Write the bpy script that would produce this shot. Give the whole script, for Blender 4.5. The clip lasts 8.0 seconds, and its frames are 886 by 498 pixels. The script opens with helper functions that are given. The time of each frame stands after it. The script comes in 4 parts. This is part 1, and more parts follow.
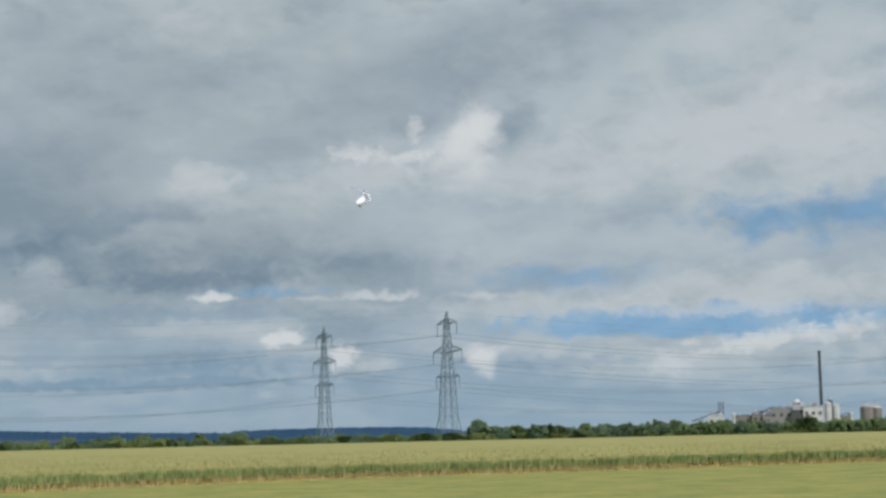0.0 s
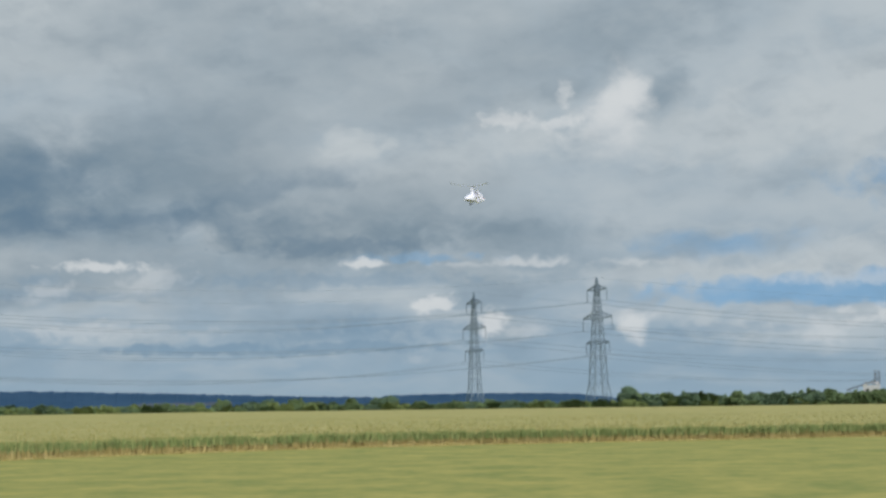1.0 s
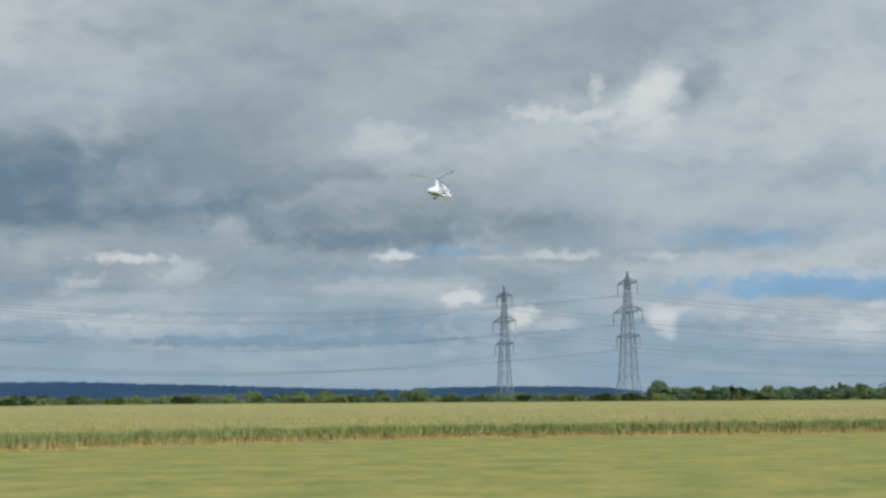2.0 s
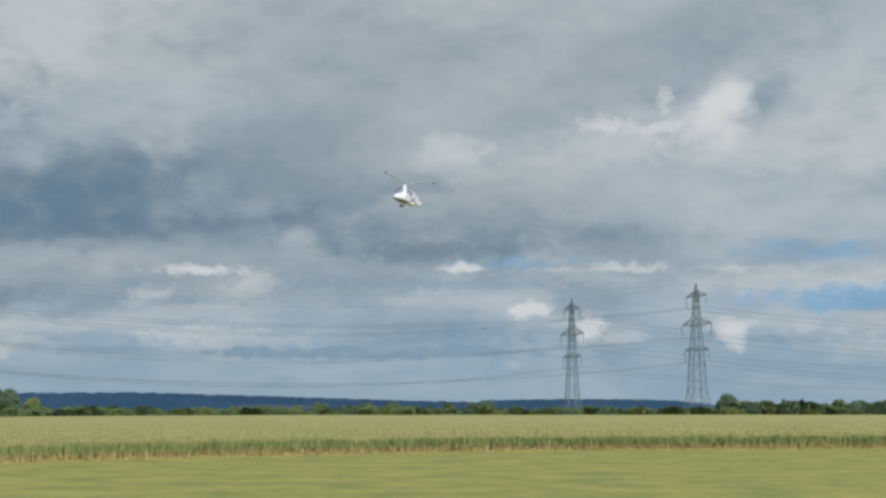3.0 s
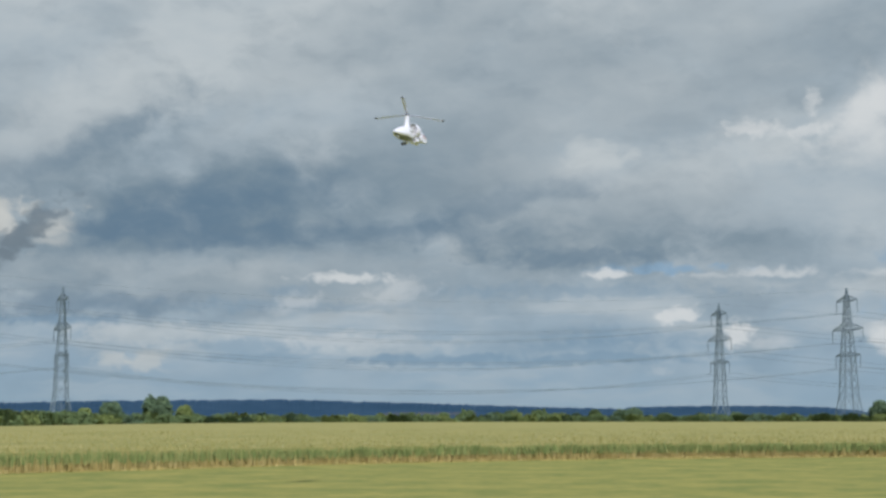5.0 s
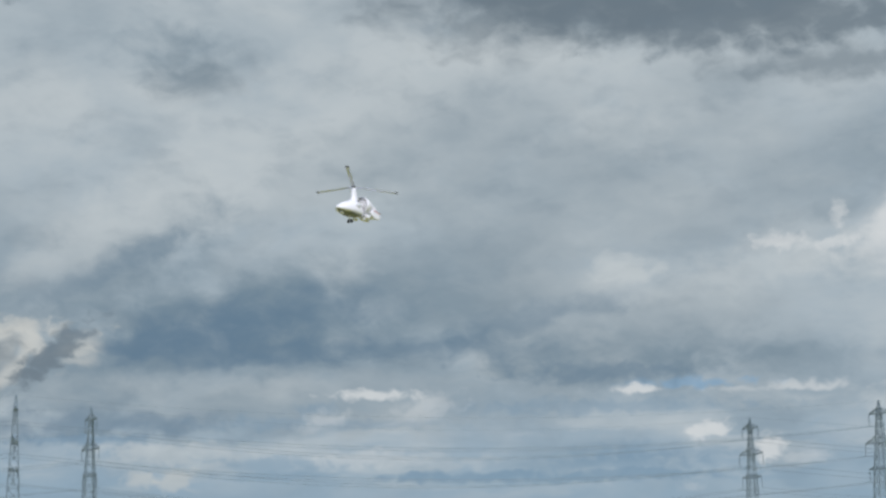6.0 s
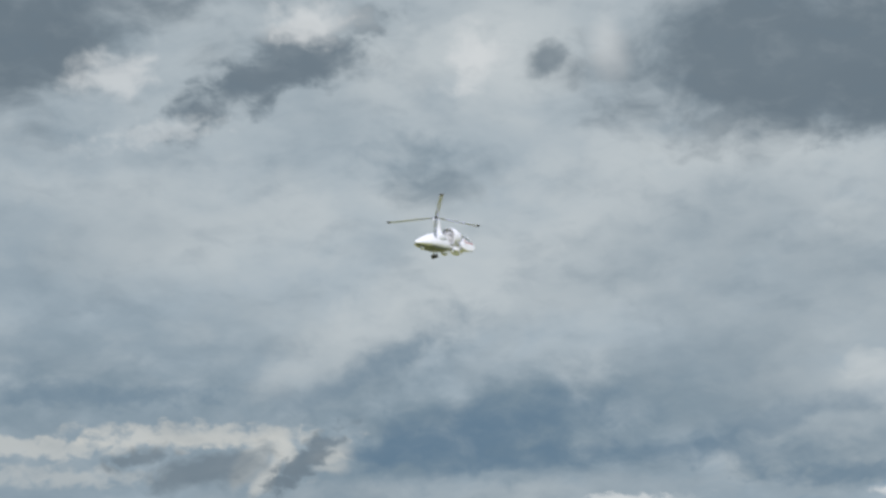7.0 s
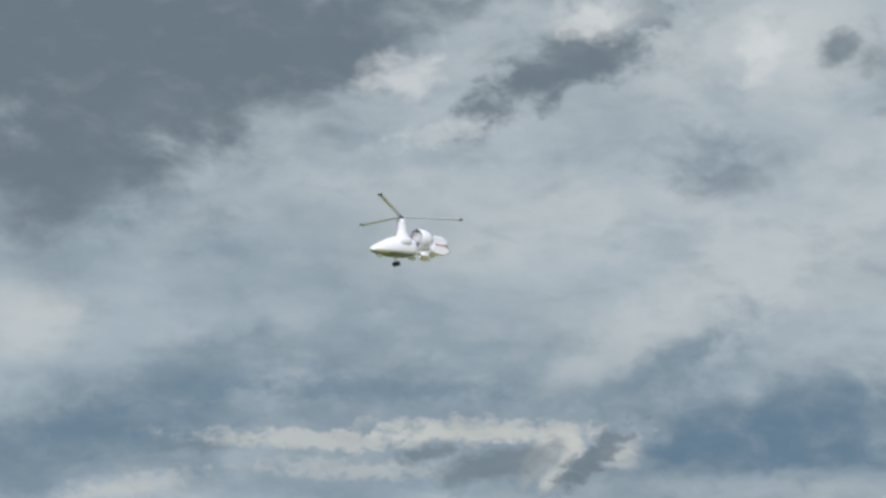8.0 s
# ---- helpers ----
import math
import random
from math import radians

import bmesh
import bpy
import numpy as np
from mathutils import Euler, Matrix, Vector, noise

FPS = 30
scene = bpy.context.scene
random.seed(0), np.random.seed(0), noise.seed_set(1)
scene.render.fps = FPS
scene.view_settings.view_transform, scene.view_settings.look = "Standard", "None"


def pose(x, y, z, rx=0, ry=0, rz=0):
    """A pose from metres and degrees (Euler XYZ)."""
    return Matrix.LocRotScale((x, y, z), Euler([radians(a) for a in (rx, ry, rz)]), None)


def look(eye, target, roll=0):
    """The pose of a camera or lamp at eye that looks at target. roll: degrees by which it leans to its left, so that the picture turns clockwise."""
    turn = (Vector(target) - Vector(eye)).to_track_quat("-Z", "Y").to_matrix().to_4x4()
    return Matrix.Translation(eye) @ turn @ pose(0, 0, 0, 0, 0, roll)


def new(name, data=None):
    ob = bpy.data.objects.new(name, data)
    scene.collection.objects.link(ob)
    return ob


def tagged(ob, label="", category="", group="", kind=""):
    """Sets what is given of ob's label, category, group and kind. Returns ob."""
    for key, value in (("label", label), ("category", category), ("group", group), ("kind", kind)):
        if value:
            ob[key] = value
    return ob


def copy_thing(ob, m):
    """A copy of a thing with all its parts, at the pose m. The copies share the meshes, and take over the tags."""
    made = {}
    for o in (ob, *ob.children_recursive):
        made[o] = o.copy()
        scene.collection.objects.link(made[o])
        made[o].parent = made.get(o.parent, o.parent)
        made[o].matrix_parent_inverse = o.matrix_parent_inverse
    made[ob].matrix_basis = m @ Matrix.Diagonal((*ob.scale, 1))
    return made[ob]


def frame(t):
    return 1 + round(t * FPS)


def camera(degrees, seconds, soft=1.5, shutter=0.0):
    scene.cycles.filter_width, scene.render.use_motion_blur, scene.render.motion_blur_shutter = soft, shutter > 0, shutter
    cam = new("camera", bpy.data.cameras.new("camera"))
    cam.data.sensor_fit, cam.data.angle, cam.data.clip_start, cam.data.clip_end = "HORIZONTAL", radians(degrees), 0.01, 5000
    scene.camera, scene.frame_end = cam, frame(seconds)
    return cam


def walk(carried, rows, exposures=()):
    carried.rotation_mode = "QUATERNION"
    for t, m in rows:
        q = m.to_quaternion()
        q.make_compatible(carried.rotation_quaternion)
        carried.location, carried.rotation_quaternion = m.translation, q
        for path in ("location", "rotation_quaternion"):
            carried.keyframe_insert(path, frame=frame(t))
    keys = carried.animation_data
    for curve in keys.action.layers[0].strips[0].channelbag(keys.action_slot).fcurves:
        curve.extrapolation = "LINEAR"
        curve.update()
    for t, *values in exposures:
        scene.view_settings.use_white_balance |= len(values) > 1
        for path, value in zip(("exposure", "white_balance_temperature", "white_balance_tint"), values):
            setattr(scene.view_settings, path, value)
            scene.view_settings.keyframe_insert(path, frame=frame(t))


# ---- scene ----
EYE = 1.75
cam = camera(30.0, 8.0, soft=2.9)
CAMERA_ROWS = [
    (0.0, -1.987, 6.500, 1.250), (0.5, 0.810, 5.897, 0.820), (1.0, 3.172, 5.413, 0.690), (1.5, 3.699, 4.961, 0.276),
    (2.8, 5.889, 5.634, 0.266), (3.0, 6.518, 5.602, 0.026), (3.5, 8.048, 5.218, -0.363), (4.0, 9.571, 5.048, -0.400),
    (5.3, 11.814, 6.758, 0.121), (5.5, 11.715, 7.733, 0.343), (6.0, 12.576, 9.867, 0.560), (6.5, 16.762, 11.352, 0.296),
    (7.0, 21.128, 13.506, 0.521), (7.5, 25.293, 14.279, 0.072), (8.0, 30.912, 13.296, -1.298),
]
walk(cam, [(t, pose(0, 0, EYE, 90 + pitch, roll, yaw)) for t, yaw, pitch, roll in CAMERA_ROWS])

# ---- world, sun, exposure ----
SUN_AZ, SUN_EL = 148.0, 44.0      # compass degrees from +y towards +x, and height
scene.view_settings.exposure = 0.0
world = bpy.data.worlds.new("sky")
scene.world = world
world.cycles.sampling_method, world.cycles.sample_map_resolution = "MANUAL", 256
air = None
world.use_nodes = True
wt = world.node_tree
wt.nodes.clear()


def wnode(kind, **values):
    n = wt.nodes.new(kind)
    for key, value in values.items():
        setattr(n, key, value)
    return n


def wmath(op, a, b=None, clamp=False):
    n = wnode("ShaderNodeMath", operation=op, use_clamp=clamp)
    for i, v in enumerate((a, b)):
        if v is None:
            continue
        if isinstance(v, (int, float)):
            n.inputs[i].default_value = v
        else:
            wt.links.new(v, n.inputs[i])
    return n.outputs[0]


# directions as compass degrees and height degrees
coords = wnode("ShaderNodeTexCoord").outputs["Generated"]
xyz = wnode("ShaderNodeSeparateXYZ")
wt.links.new(coords, xyz.inputs[0])
azimuth = wmath("MULTIPLY", wmath("ARCTAN2", xyz.outputs[0], xyz.outputs[1]), 57.29578)
height = wmath("MULTIPLY", wmath("ARCSINE", xyz.outputs[2]), 57.29578)
plan = wnode("ShaderNodeCombineXYZ")
wt.links.new(azimuth, plan.inputs[0])
wt.links.new(height, plan.inputs[1])


def wnoise(vector, scale, detail, rough=0.55, stretch=(1, 1, 1), turn=0.0):
    m = wnode("ShaderNodeMapping")
    m.inputs["Rotation"].default_value = (0, 0, radians(turn))
    m.inputs["Scale"].default_value = stretch
    wt.links.new(vector, m.inputs[0])
    n = wnode("ShaderNodeTexNoise", noise_dimensions="2D")
    n.inputs["Scale"].default_value, n.inputs["Detail"].default_value, n.inputs["Roughness"].default_value = scale, detail, rough
    wt.links.new(m.outputs[0], n.inputs["Vector"])
    return n


def vmath(op, a, b):
    n = wnode("ShaderNodeVectorMath", operation=op)
    for i, v in enumerate((a, b)):
        if isinstance(v, tuple):
            n.inputs[i].default_value = v
        else:
            wt.links.new(v, n.inputs[i])
    return n.outputs[0]


def ragged(scale, amount):
    """The plan with ragged, billowing outlines of that size."""
    n = wnoise(plan.outputs[0], scale, 4.0, 0.45)
    return vmath("ADD", plan.outputs[0], vmath("MULTIPLY", vmath("SUBTRACT", n.outputs["Color"], (0.5, 0.5, 0.5)), (amount, amount * 0.75, 0)))


BROAD, MIDDLING, SMALL = ragged(0.22, 2.2), ragged(0.6, 1.0), ragged(1.5, 0.45)
SLANTS = (0, 12, 25, 40, -30)


def slanted():
    """Each ragged plan in axes turned by each slant, laid after the air so far."""
    made = {}
    for size, source in enumerate((BROAD, MIDDLING, SMALL)):
        after = wnode("ShaderNodeVectorMath", operation="MULTIPLY_ADD")
        if air is not None:
            wt.links.new(air, after.inputs[0])
        after.inputs[1].default_value = (1e-6, 1e-6, 0)
        wt.links.new(source, after.inputs[2])
        for angle in SLANTS:
            if angle == 0:
                made[size, angle] = after.outputs[0]
                continue
            m = wnode("ShaderNodeVectorRotate", rotation_type="Z_AXIS")
            m.inputs["Angle"].default_value = radians(-angle)
            wt.links.new(after.outputs[0], m.inputs[0])
            made[size, angle] = m.outputs[0]
    return made


# clear sky, looked up a little higher than it stands
lift = wnode("ShaderNodeVectorMath", operation="NORMALIZE")
wt.links.new(vmath("ADD", vmath("MULTIPLY", coords, (1, 1, 1)), (0, 0, 0.42)), lift.inputs[0])
sky = wnode("ShaderNodeTexSky", sky_type="NISHITA", sun_disc=False, sun_elevation=radians(SUN_EL), sun_rotation=radians(SUN_AZ))
wt.links.new(lift.outputs[0], sky.inputs[0])
sky_gain = wnode("ShaderNodeMixRGB", blend_type="MULTIPLY")
sky_gain.inputs[0].default_value = 1.0
sky_gain.inputs[2].default_value = (0.175, 0.195, 0.172, 1)
wt.links.new(sky.outputs[0], sky_gain.inputs[1])
BLUE = sky_gain.outputs[0]


def tone(r, g, b):
    """A colour given as it appears, 0 to 255."""
    return tuple((((v / 255) + 0.055) / 1.055) ** 2.4 for v in (r, g, b)) + (1,)


PALE, DULL, STORM = tone(189, 197, 201), tone(122, 141, 155), tone(107, 121, 132)
BRIGHT, WARM, SLATE, DUSK = tone(210, 214, 216), tone(198, 200, 197), tone(119, 147, 170), tone(99, 124, 145)


def blend(factor, below, above):
    n = wnode("ShaderNodeMixRGB")
    for i, v in enumerate((factor, below, above)):
        if isinstance(v, (tuple, float)):
            n.inputs[i].default_value = v
        else:
            wt.links.new(v, n.inputs[i])
    return n.outputs[0]


def graded(value, low, high, to_low=0.0, to_high=1.0):
    n = wnode("ShaderNodeMapRange", interpolation_type="SMOOTHSTEP")
    for i, v in enumerate((low, high, to_low, to_high)):
        n.inputs[i + 1].default_value = v
    wt.links.new(value, n.inputs[0])
    return n.outputs[0]


# a deck of cloud: hazy blue near the horizon, grey above, drawn out in slanting streaks
air = blend(graded(height, 0.0, 5.5), tone(134, 161, 183), tone(160, 175, 186))
air = blend(graded(height, 7.0, 24.0), air, tone(170, 181, 188))
streaks = wnoise(BROAD, 0.19, 5.0, 0.48, (0.7, 1.7, 1), -24)
air = blend(graded(streaks.outputs[0], 0.46, 0.76, 0.0, 0.42), air, PALE)
air = blend(graded(streaks.outputs[0], 0.5, 0.24, 0.0, 0.32), air, DULL)
flat = wnoise(MIDDLING, 0.35, 6.0, 0.55, (0.45, 2.6, 1))
low_deck = wmath("MULTIPLY", graded(flat.outputs[0], 0.46, 0.70, 0.0, 0.5), graded(height, 9.0, 3.0))
air = blend(low_deck, air, PALE)


LAID = [0, {}]
FRINGE = [wmath("MULTIPLY", wmath("SUBTRACT", wnoise(source, scale, 6.0, 0.55, (0.8, 1.25, 1), -20).outputs[0], 0.5), gain)
          for source, scale, gain in ((BROAD, 0.35, 1.5), (MIDDLING, 0.9, 1.7), (SMALL, 2.2, 1.9))]


def cloud(az, el, half_width, half_height, turn, core, strength, colour):
    """A bank, veil or gap of that half size in degrees, turned anticlockwise; core: the share of it at full strength."""
    global air
    if LAID[0] % 24 == 0:
        LAID[1] = slanted()
    LAID[0] += 1
    angle = min(SLANTS, key=lambda a: abs(a - turn))
    size = 0 if half_height > 1.3 else 1 if half_height > 0.45 else 2
    plan_here = LAID[1][size, angle]
    c, s = math.cos(radians(angle)), math.sin(radians(angle))
    wx, wy = half_width * 1.15, half_height * 1.15
    m = wnode("ShaderNodeVectorMath", operation="MULTIPLY_ADD")
    wt.links.new(plan_here, m.inputs[0])
    m.inputs[1].default_value = (1 / wx, 1 / wy, 0)
    m.inputs[2].default_value = (-(az * c + el * s) / wx, -(el * c - az * s) / wy, 0)
    r = wnode("ShaderNodeVectorMath", operation="LENGTH")
    wt.links.new(m.outputs[0], r.inputs[0])
    reach = wmath("ADD", r.outputs["Value"], FRINGE[size])
    air = blend(graded(reach, 1.2, min(0.6, core), 0.0, strength), air, colour)


# pale veils
cloud(-17.67, 12.41, 8.23, 1.76, 10, 0.1, 0.5, PALE)
cloud(-3.84, 7.40, 5.88, 1.76, 15, 0.1, 0.45, PALE)
cloud(-21.01, 12.35, 9.80, 1.76, 18, 0.1, 0.35, PALE)
cloud(-7.35, 11.90, 10.19, 2.16, 15, 0.1, 0.55, PALE)
cloud(-11.30, 15.15, 11.76, 2.16, 8, 0.1, 0.75, PALE)
cloud(-20.41, 20.04, 5.49, 2.16, 10, 0.1, 0.7, PALE)
cloud(-9.18, 13.94, 5.88, 1.18, 15, 0.1, 0.4, PALE)
cloud(-5.67, 13.99, 3.53, 1.08, 15, 0.1, 0.6, PALE)
cloud(12.78, 9.98, 7.06, 2.35, 4, 0.2, 0.9, PALE)
cloud(13.52, 13.37, 5.88, 1.37, 5, 0.1, 0.5, PALE)
cloud(5.52, 9.35, 5.10, 1.18, -4, 0.2, 0.7, PALE)
cloud(-6.71, 8.03, 2.94, 0.98, 0, 0.1, 0.4, PALE)
cloud(-6.31, 8.93, 1.14, 0.59, 5, 0.4, 0.55, PALE)
cloud(-6.21, 8.86, 1.08, 0.63, 5, 0.4, 0.5, PALE)
cloud(12.72, 4.78, 6.27, 0.82, 4, 0.3, 0.7, PALE)
cloud(5.36, 4.37, 5.10, 0.55, 0, 0.3, 0.6, PALE)
cloud(-10.71, 6.12, 1.18, 0.88, 0, 0.2, 0.55, PALE)
cloud(-10.61, 6.07, 1.18, 0.59, 0, 0.3, 0.5, PALE)
cloud(11.11, 2.72, 6.47, 0.88, 6, 0.3, 0.7, PALE)
cloud(-14.60, 4.00, 3.33, 0.59, 0, 0.2, 0.5, PALE)
cloud(-14.00, 2.54, 3.33, 0.39, 3, 0.3, 0.45, PALE)
cloud(-21.45, 2.89, 2.94, 0.39, 0, 0.3, 0.5, PALE)
cloud(-21.97, 2.91, 1.76, 0.43, 0, 0.3, 0.5, PALE)
cloud(-24.07, 10.33, 3.92, 1.76, 25, 0.1, 0.45, PALE)
cloud(-14.52, 12.64, 3.14, 1.18, 10, 0.1, 0.45, PALE)
cloud(-6.21, 8.85, 1.18, 0.59, 10, 0.4, 0.6, PALE)
cloud(-0.56, 9.66, 4.31, 1.18, 20, 0.2, 0.6, PALE)
cloud(-6.51, 13.72, 2.35, 1.18, 0, 0.1, 0.4, PALE)
cloud(-19.37, 19.94, 3.33, 1.57, 0, 0.3, 0.8, PALE)
cloud(-30.70, 14.78, 5.10, 1.76, 10, 0.1, 0.5, PALE)
cloud(-14.96, 16.32, 3.92, 1.18, 8, 0.1, 0.55, PALE)
cloud(-10.54, 16.68, 3.53, 0.98, 4, 0.2, 0.55, PALE)
cloud(-29.06, 13.28, 4.51, 1.57, 15, 0.1, 0.5, PALE)
cloud(-45.28, 10.32, 2.35, 1.57, 0, 0.2, 0.8, PALE)
cloud(-23.91, 9.88, 4.31, 1.18, 28, 0.1, 0.5, PALE)
cloud(-29.50, 14.13, 5.88, 1.37, 10, 0.1, 0.45, PALE)
cloud(-33.99, 15.39, 3.92, 0.88, 0, 0.2, 0.4, PALE)
cloud(-23.89, 9.63, 3.53, 0.59, 35, 0.1, 0.4, PALE)
# grey banks
cloud(-31.06, 6.69, 16.66, 2.35, 3, 0, 0.65, DULL)
cloud(-16.42, 5.13, 13.72, 1.37, 2, 0, 0.4, DULL)
cloud(-8.22, 11.87, 7.84, 2.16, 20, 0, 0.5, DULL)
cloud(2.65, 12.94, 6.47, 1.76, 12, 0, 0.75, DULL)
cloud(-11.46, 8.78, 4.51, 1.76, 15, 0, 0.7, DULL)
cloud(-6.72, 6.58, 5.10, 1.08, -4, 0, 0.75, DULL)
cloud(-20.22, 7.15, 5.68, 1.86, 8, 0, 0.95, DULL)
cloud(-7.19, 7.00, 4.12, 1.76, 15, 0, 0.38, DULL)
cloud(-6.39, 5.54, 3.72, 0.47, 2, 0, 0.8, DULL)
cloud(-0.69, 5.80, 4.31, 0.69, -5, 0, 0.5, DULL)
cloud(-20.37, 7.14, 4.70, 1.57, 4, 0, 0.95, DULL)
cloud(-7.83, 5.76, 3.53, 0.47, 0, 0, 0.7, DULL)
cloud(-13.33, 7.95, 6.47, 1.37, 12, 0, 0.42, DULL)
cloud(-6.36, 11.39, 7.45, 1.37, 25, 0, 0.36, DULL)
cloud(-19.95, 7.17, 5.10, 1.37, 6, 0, 0.9, DULL)
cloud(-7.09, 6.16, 4.90, 1.08, 3, 0, 0.7, DULL)
cloud(-22.92, 9.78, 3.53, 0.98, 20, 0, 0.5, DULL)
cloud(-19.54, 7.00, 5.10, 1.67, 5, 0, 0.95, DULL)
cloud(-43.33, 6.92, 6.66, 1.96, 12, 0, 1, DULL)
cloud(-44.17, 5.65, 5.88, 1.57, 8, 0, 0.8, DULL)
cloud(-33.74, 8.36, 5.88, 0.88, 8, 0, 0.6, DULL)
cloud(-24.90, 8.52, 5.10, 1.18, 12, 0, 0.6, DULL)
cloud(-43.27, 14.01, 2.35, 0.88, 15, 0, 0.8, DULL)
cloud(-32.81, 10.14, 8.23, 1.37, 12, 0, 0.5, DULL)
cloud(-21.87, 16.47, 1.96, 1.18, 0, 0, 0.7, DULL)
cloud(-15.69, 12.64, 6.86, 1.18, 20, 0, 0.35, DULL)
cloud(4.69, 10.70, 1.18, 0.88, 10, 0, 0.7, DULL)
cloud(1.46, 11.00, 2.16, 0.78, 20, 0, 0.6, DULL)
cloud(-6.75, 6.83, 6.31, 1.72, -3, 0.1, 0.5, DULL)
cloud(-19.84, 6.88, 5.74, 1.15, 3, 0.1, 0.6, DULL)
cloud(-9.46, 10.47, 8.03, 2.10, 22, 0.1, 0.35, DULL)
cloud(-28.53, 9.28, 4.97, 1.34, 12, 0.1, 0.45, DULL)
cloud(-41.50, 7.87, 6.31, 1.34, 8, 0.1, 0.5, DULL)
cloud(-43.97, 15.58, 4.21, 1.15, 14, 0.1, 0.5, DULL)
cloud(-18.46, 4.86, 6.70, 0.77, 0, 0.1, 0.45, PALE)
cloud(-24.30, 9.88, 2.68, 0.46, 38, 0.1, 0.35, PALE)
cloud(-24.70, 10.53, 3.44, 0.77, 38, 0.1, 0.35, PALE)
cloud(-26.24, 9.69, 2.49, 0.57, 38, 0.1, 0.3, PALE)
cloud(-18.38, 4.36, 11.48, 1.05, 0, 0.0, 0.45, DULL)
cloud(-35.16, 13.00, 5.74, 2.10, 10, 0.0, 0.38, DULL)
cloud(-11.34, 13.44, 4.97, 2.30, 14, 0.0, 0.42, DULL)
cloud(-43.77, 12.91, 4.78, 1.72, 12, 0.0, 0.4, DULL)
cloud(-17.29, 11.55, 3.83, 0.77, 35, 0.0, 0.3, PALE)
cloud(-35.58, 10.05, 5.74, 1.15, 10, 0.0, 0.25, DULL)
cloud(-6.20, 7.59, 5.36, 2.10, 10, 0, 0.38, PALE)
cloud(-8.16, 10.26, 4.97, 2.49, 14, 0, 0.35, PALE)
cloud(-2.21, 11.27, 4.97, 1.34, 10, 0, 0.4, DULL)
cloud(-35.87, 16.87, 3.44, 1.15, 20, 0, 0.35, DULL)
cloud(-3.33, 14.19, 6.70, 2.10, 14, 0, 0.3, PALE)
cloud(-1.87, 11.64, 7.65, 1.91, 14, 0, 0.28, PALE)
cloud(-11.99, 7.11, 6.70, 1.53, 5, 0, 0.45, DULL)
cloud(-23.18, 13.60, 4.97, 1.72, 20, 0, 0.25, PALE)
# blue gaps
cloud(12.47, 3.88, 4.97, 0.42, 3, 0.1, 0.8, BLUE)
cloud(15.30, 7.20, 4.40, 0.85, -2, 0.1, 1, BLUE)
cloud(11.34, 3.78, 7.06, 0.47, 5, 0.5, 1, BLUE)
cloud(6.57, 5.41, 2.94, 0.51, 0, 0.0, 0.7, BLUE)
cloud(-4.03, 5.12, 2.16, 0.18, 0, 0.3, 0.6, BLUE)
cloud(7.87, 3.61, 2.35, 0.24, 6, 0.3, 0.7, BLUE)
# warm gaps
cloud(-21.67, 1.96, 0.67, 0.35, 0, 0.4, 0.80, WARM)
cloud(-22.83, 1.98, 0.51, 0.31, 0, 0.4, 0.72, WARM)
cloud(-24.95, 6.29, 0.80, 0.55, 38, 0.3, 0.76, WARM)
cloud(-26.52, 6.69, 0.39, 0.55, 20, 0.5, 0.72, WARM)
cloud(-26.99, 5.96, 0.27, 0.98, -35, 0.4, 0.72, WARM)
cloud(-29.39, 7.06, 4.12, 0.39, -4, 0.4, 0.68, WARM)
cloud(-35.44, 6.61, 4.21, 0.33, -4, 0.4, 0.68, WARM)
cloud(-30.17, 6.94, 2.94, 0.27, -3, 0.3, 0.52, WARM)
cloud(-27.62, 6.37, 0.39, 1.08, -30, 0.3, 0.64, WARM)
cloud(-41.68, 4.82, 2.35, 0.43, 8, 0.2, 0.48, WARM)
cloud(-34.24, 5.64, 3.14, 0.35, 0, 0.2, 0.44, WARM)
cloud(-44.56, 10.75, 1.37, 0.59, 0, 0.2, 0.32, WARM)
billows = wnoise(plan.outputs[0], 0.42, 6.0, 0.52, (0.8, 1.6, 1), -24)
air = blend(graded(billows.outputs[0], 0.48, 0.8, 0.0, 0.26), air, PALE)
air = blend(graded(billows.outputs[0], 0.52, 0.2, 0.0, 0.24), air, tone(108, 128, 143))
# storm banks
cloud(-46.08, 19.94, 14.90, 5.10, 18, 0.4, 1, STORM)
cloud(-44.47, 14.59, 4.51, 1.37, 20, 0.2, 0.85, STORM)
cloud(-36.07, 21.12, 6.47, 1.76, 16, 0.2, 0.9, STORM)
cloud(-8.59, 19.61, 6.47, 2.55, -8, 0.45, 0.95, STORM)
cloud(-10.90, 17.48, 1.76, 0.88, 20, 0.2, 0.6, STORM)
cloud(-26.59, 19.92, 3.43, 0.98, 22, 0.45, 0.85, STORM)
cloud(-28.41, 18.72, 2.74, 0.78, 30, 0.3, 0.7, STORM)
cloud(-17.09, 19.98, 0.74, 0.59, 0, 0.3, 0.75, STORM)
cloud(-21.21, 15.74, 1.67, 1.08, 0, 0.1, 0.36, STORM)
cloud(-29.17, 5.95, 1.96, 0.72, 12, 0.3, 0.75, STORM)
cloud(-31.43, 6.29, 1.08, 0.33, 8, 0.4, 0.7, STORM)
cloud(-25.87, 6.20, 1.67, 0.43, 42, 0.5, 0.8, STORM)
cloud(-39.49, 6.23, 1.18, 0.20, 0, 0.3, 0.4, STORM)
cloud(1.19, 15.81, 4.02, 0.65, 0, 0.2, 0.6, STORM)
cloud(-4.23, 18.30, 5.36, 1.43, 0, 0.4, 0.9, STORM)
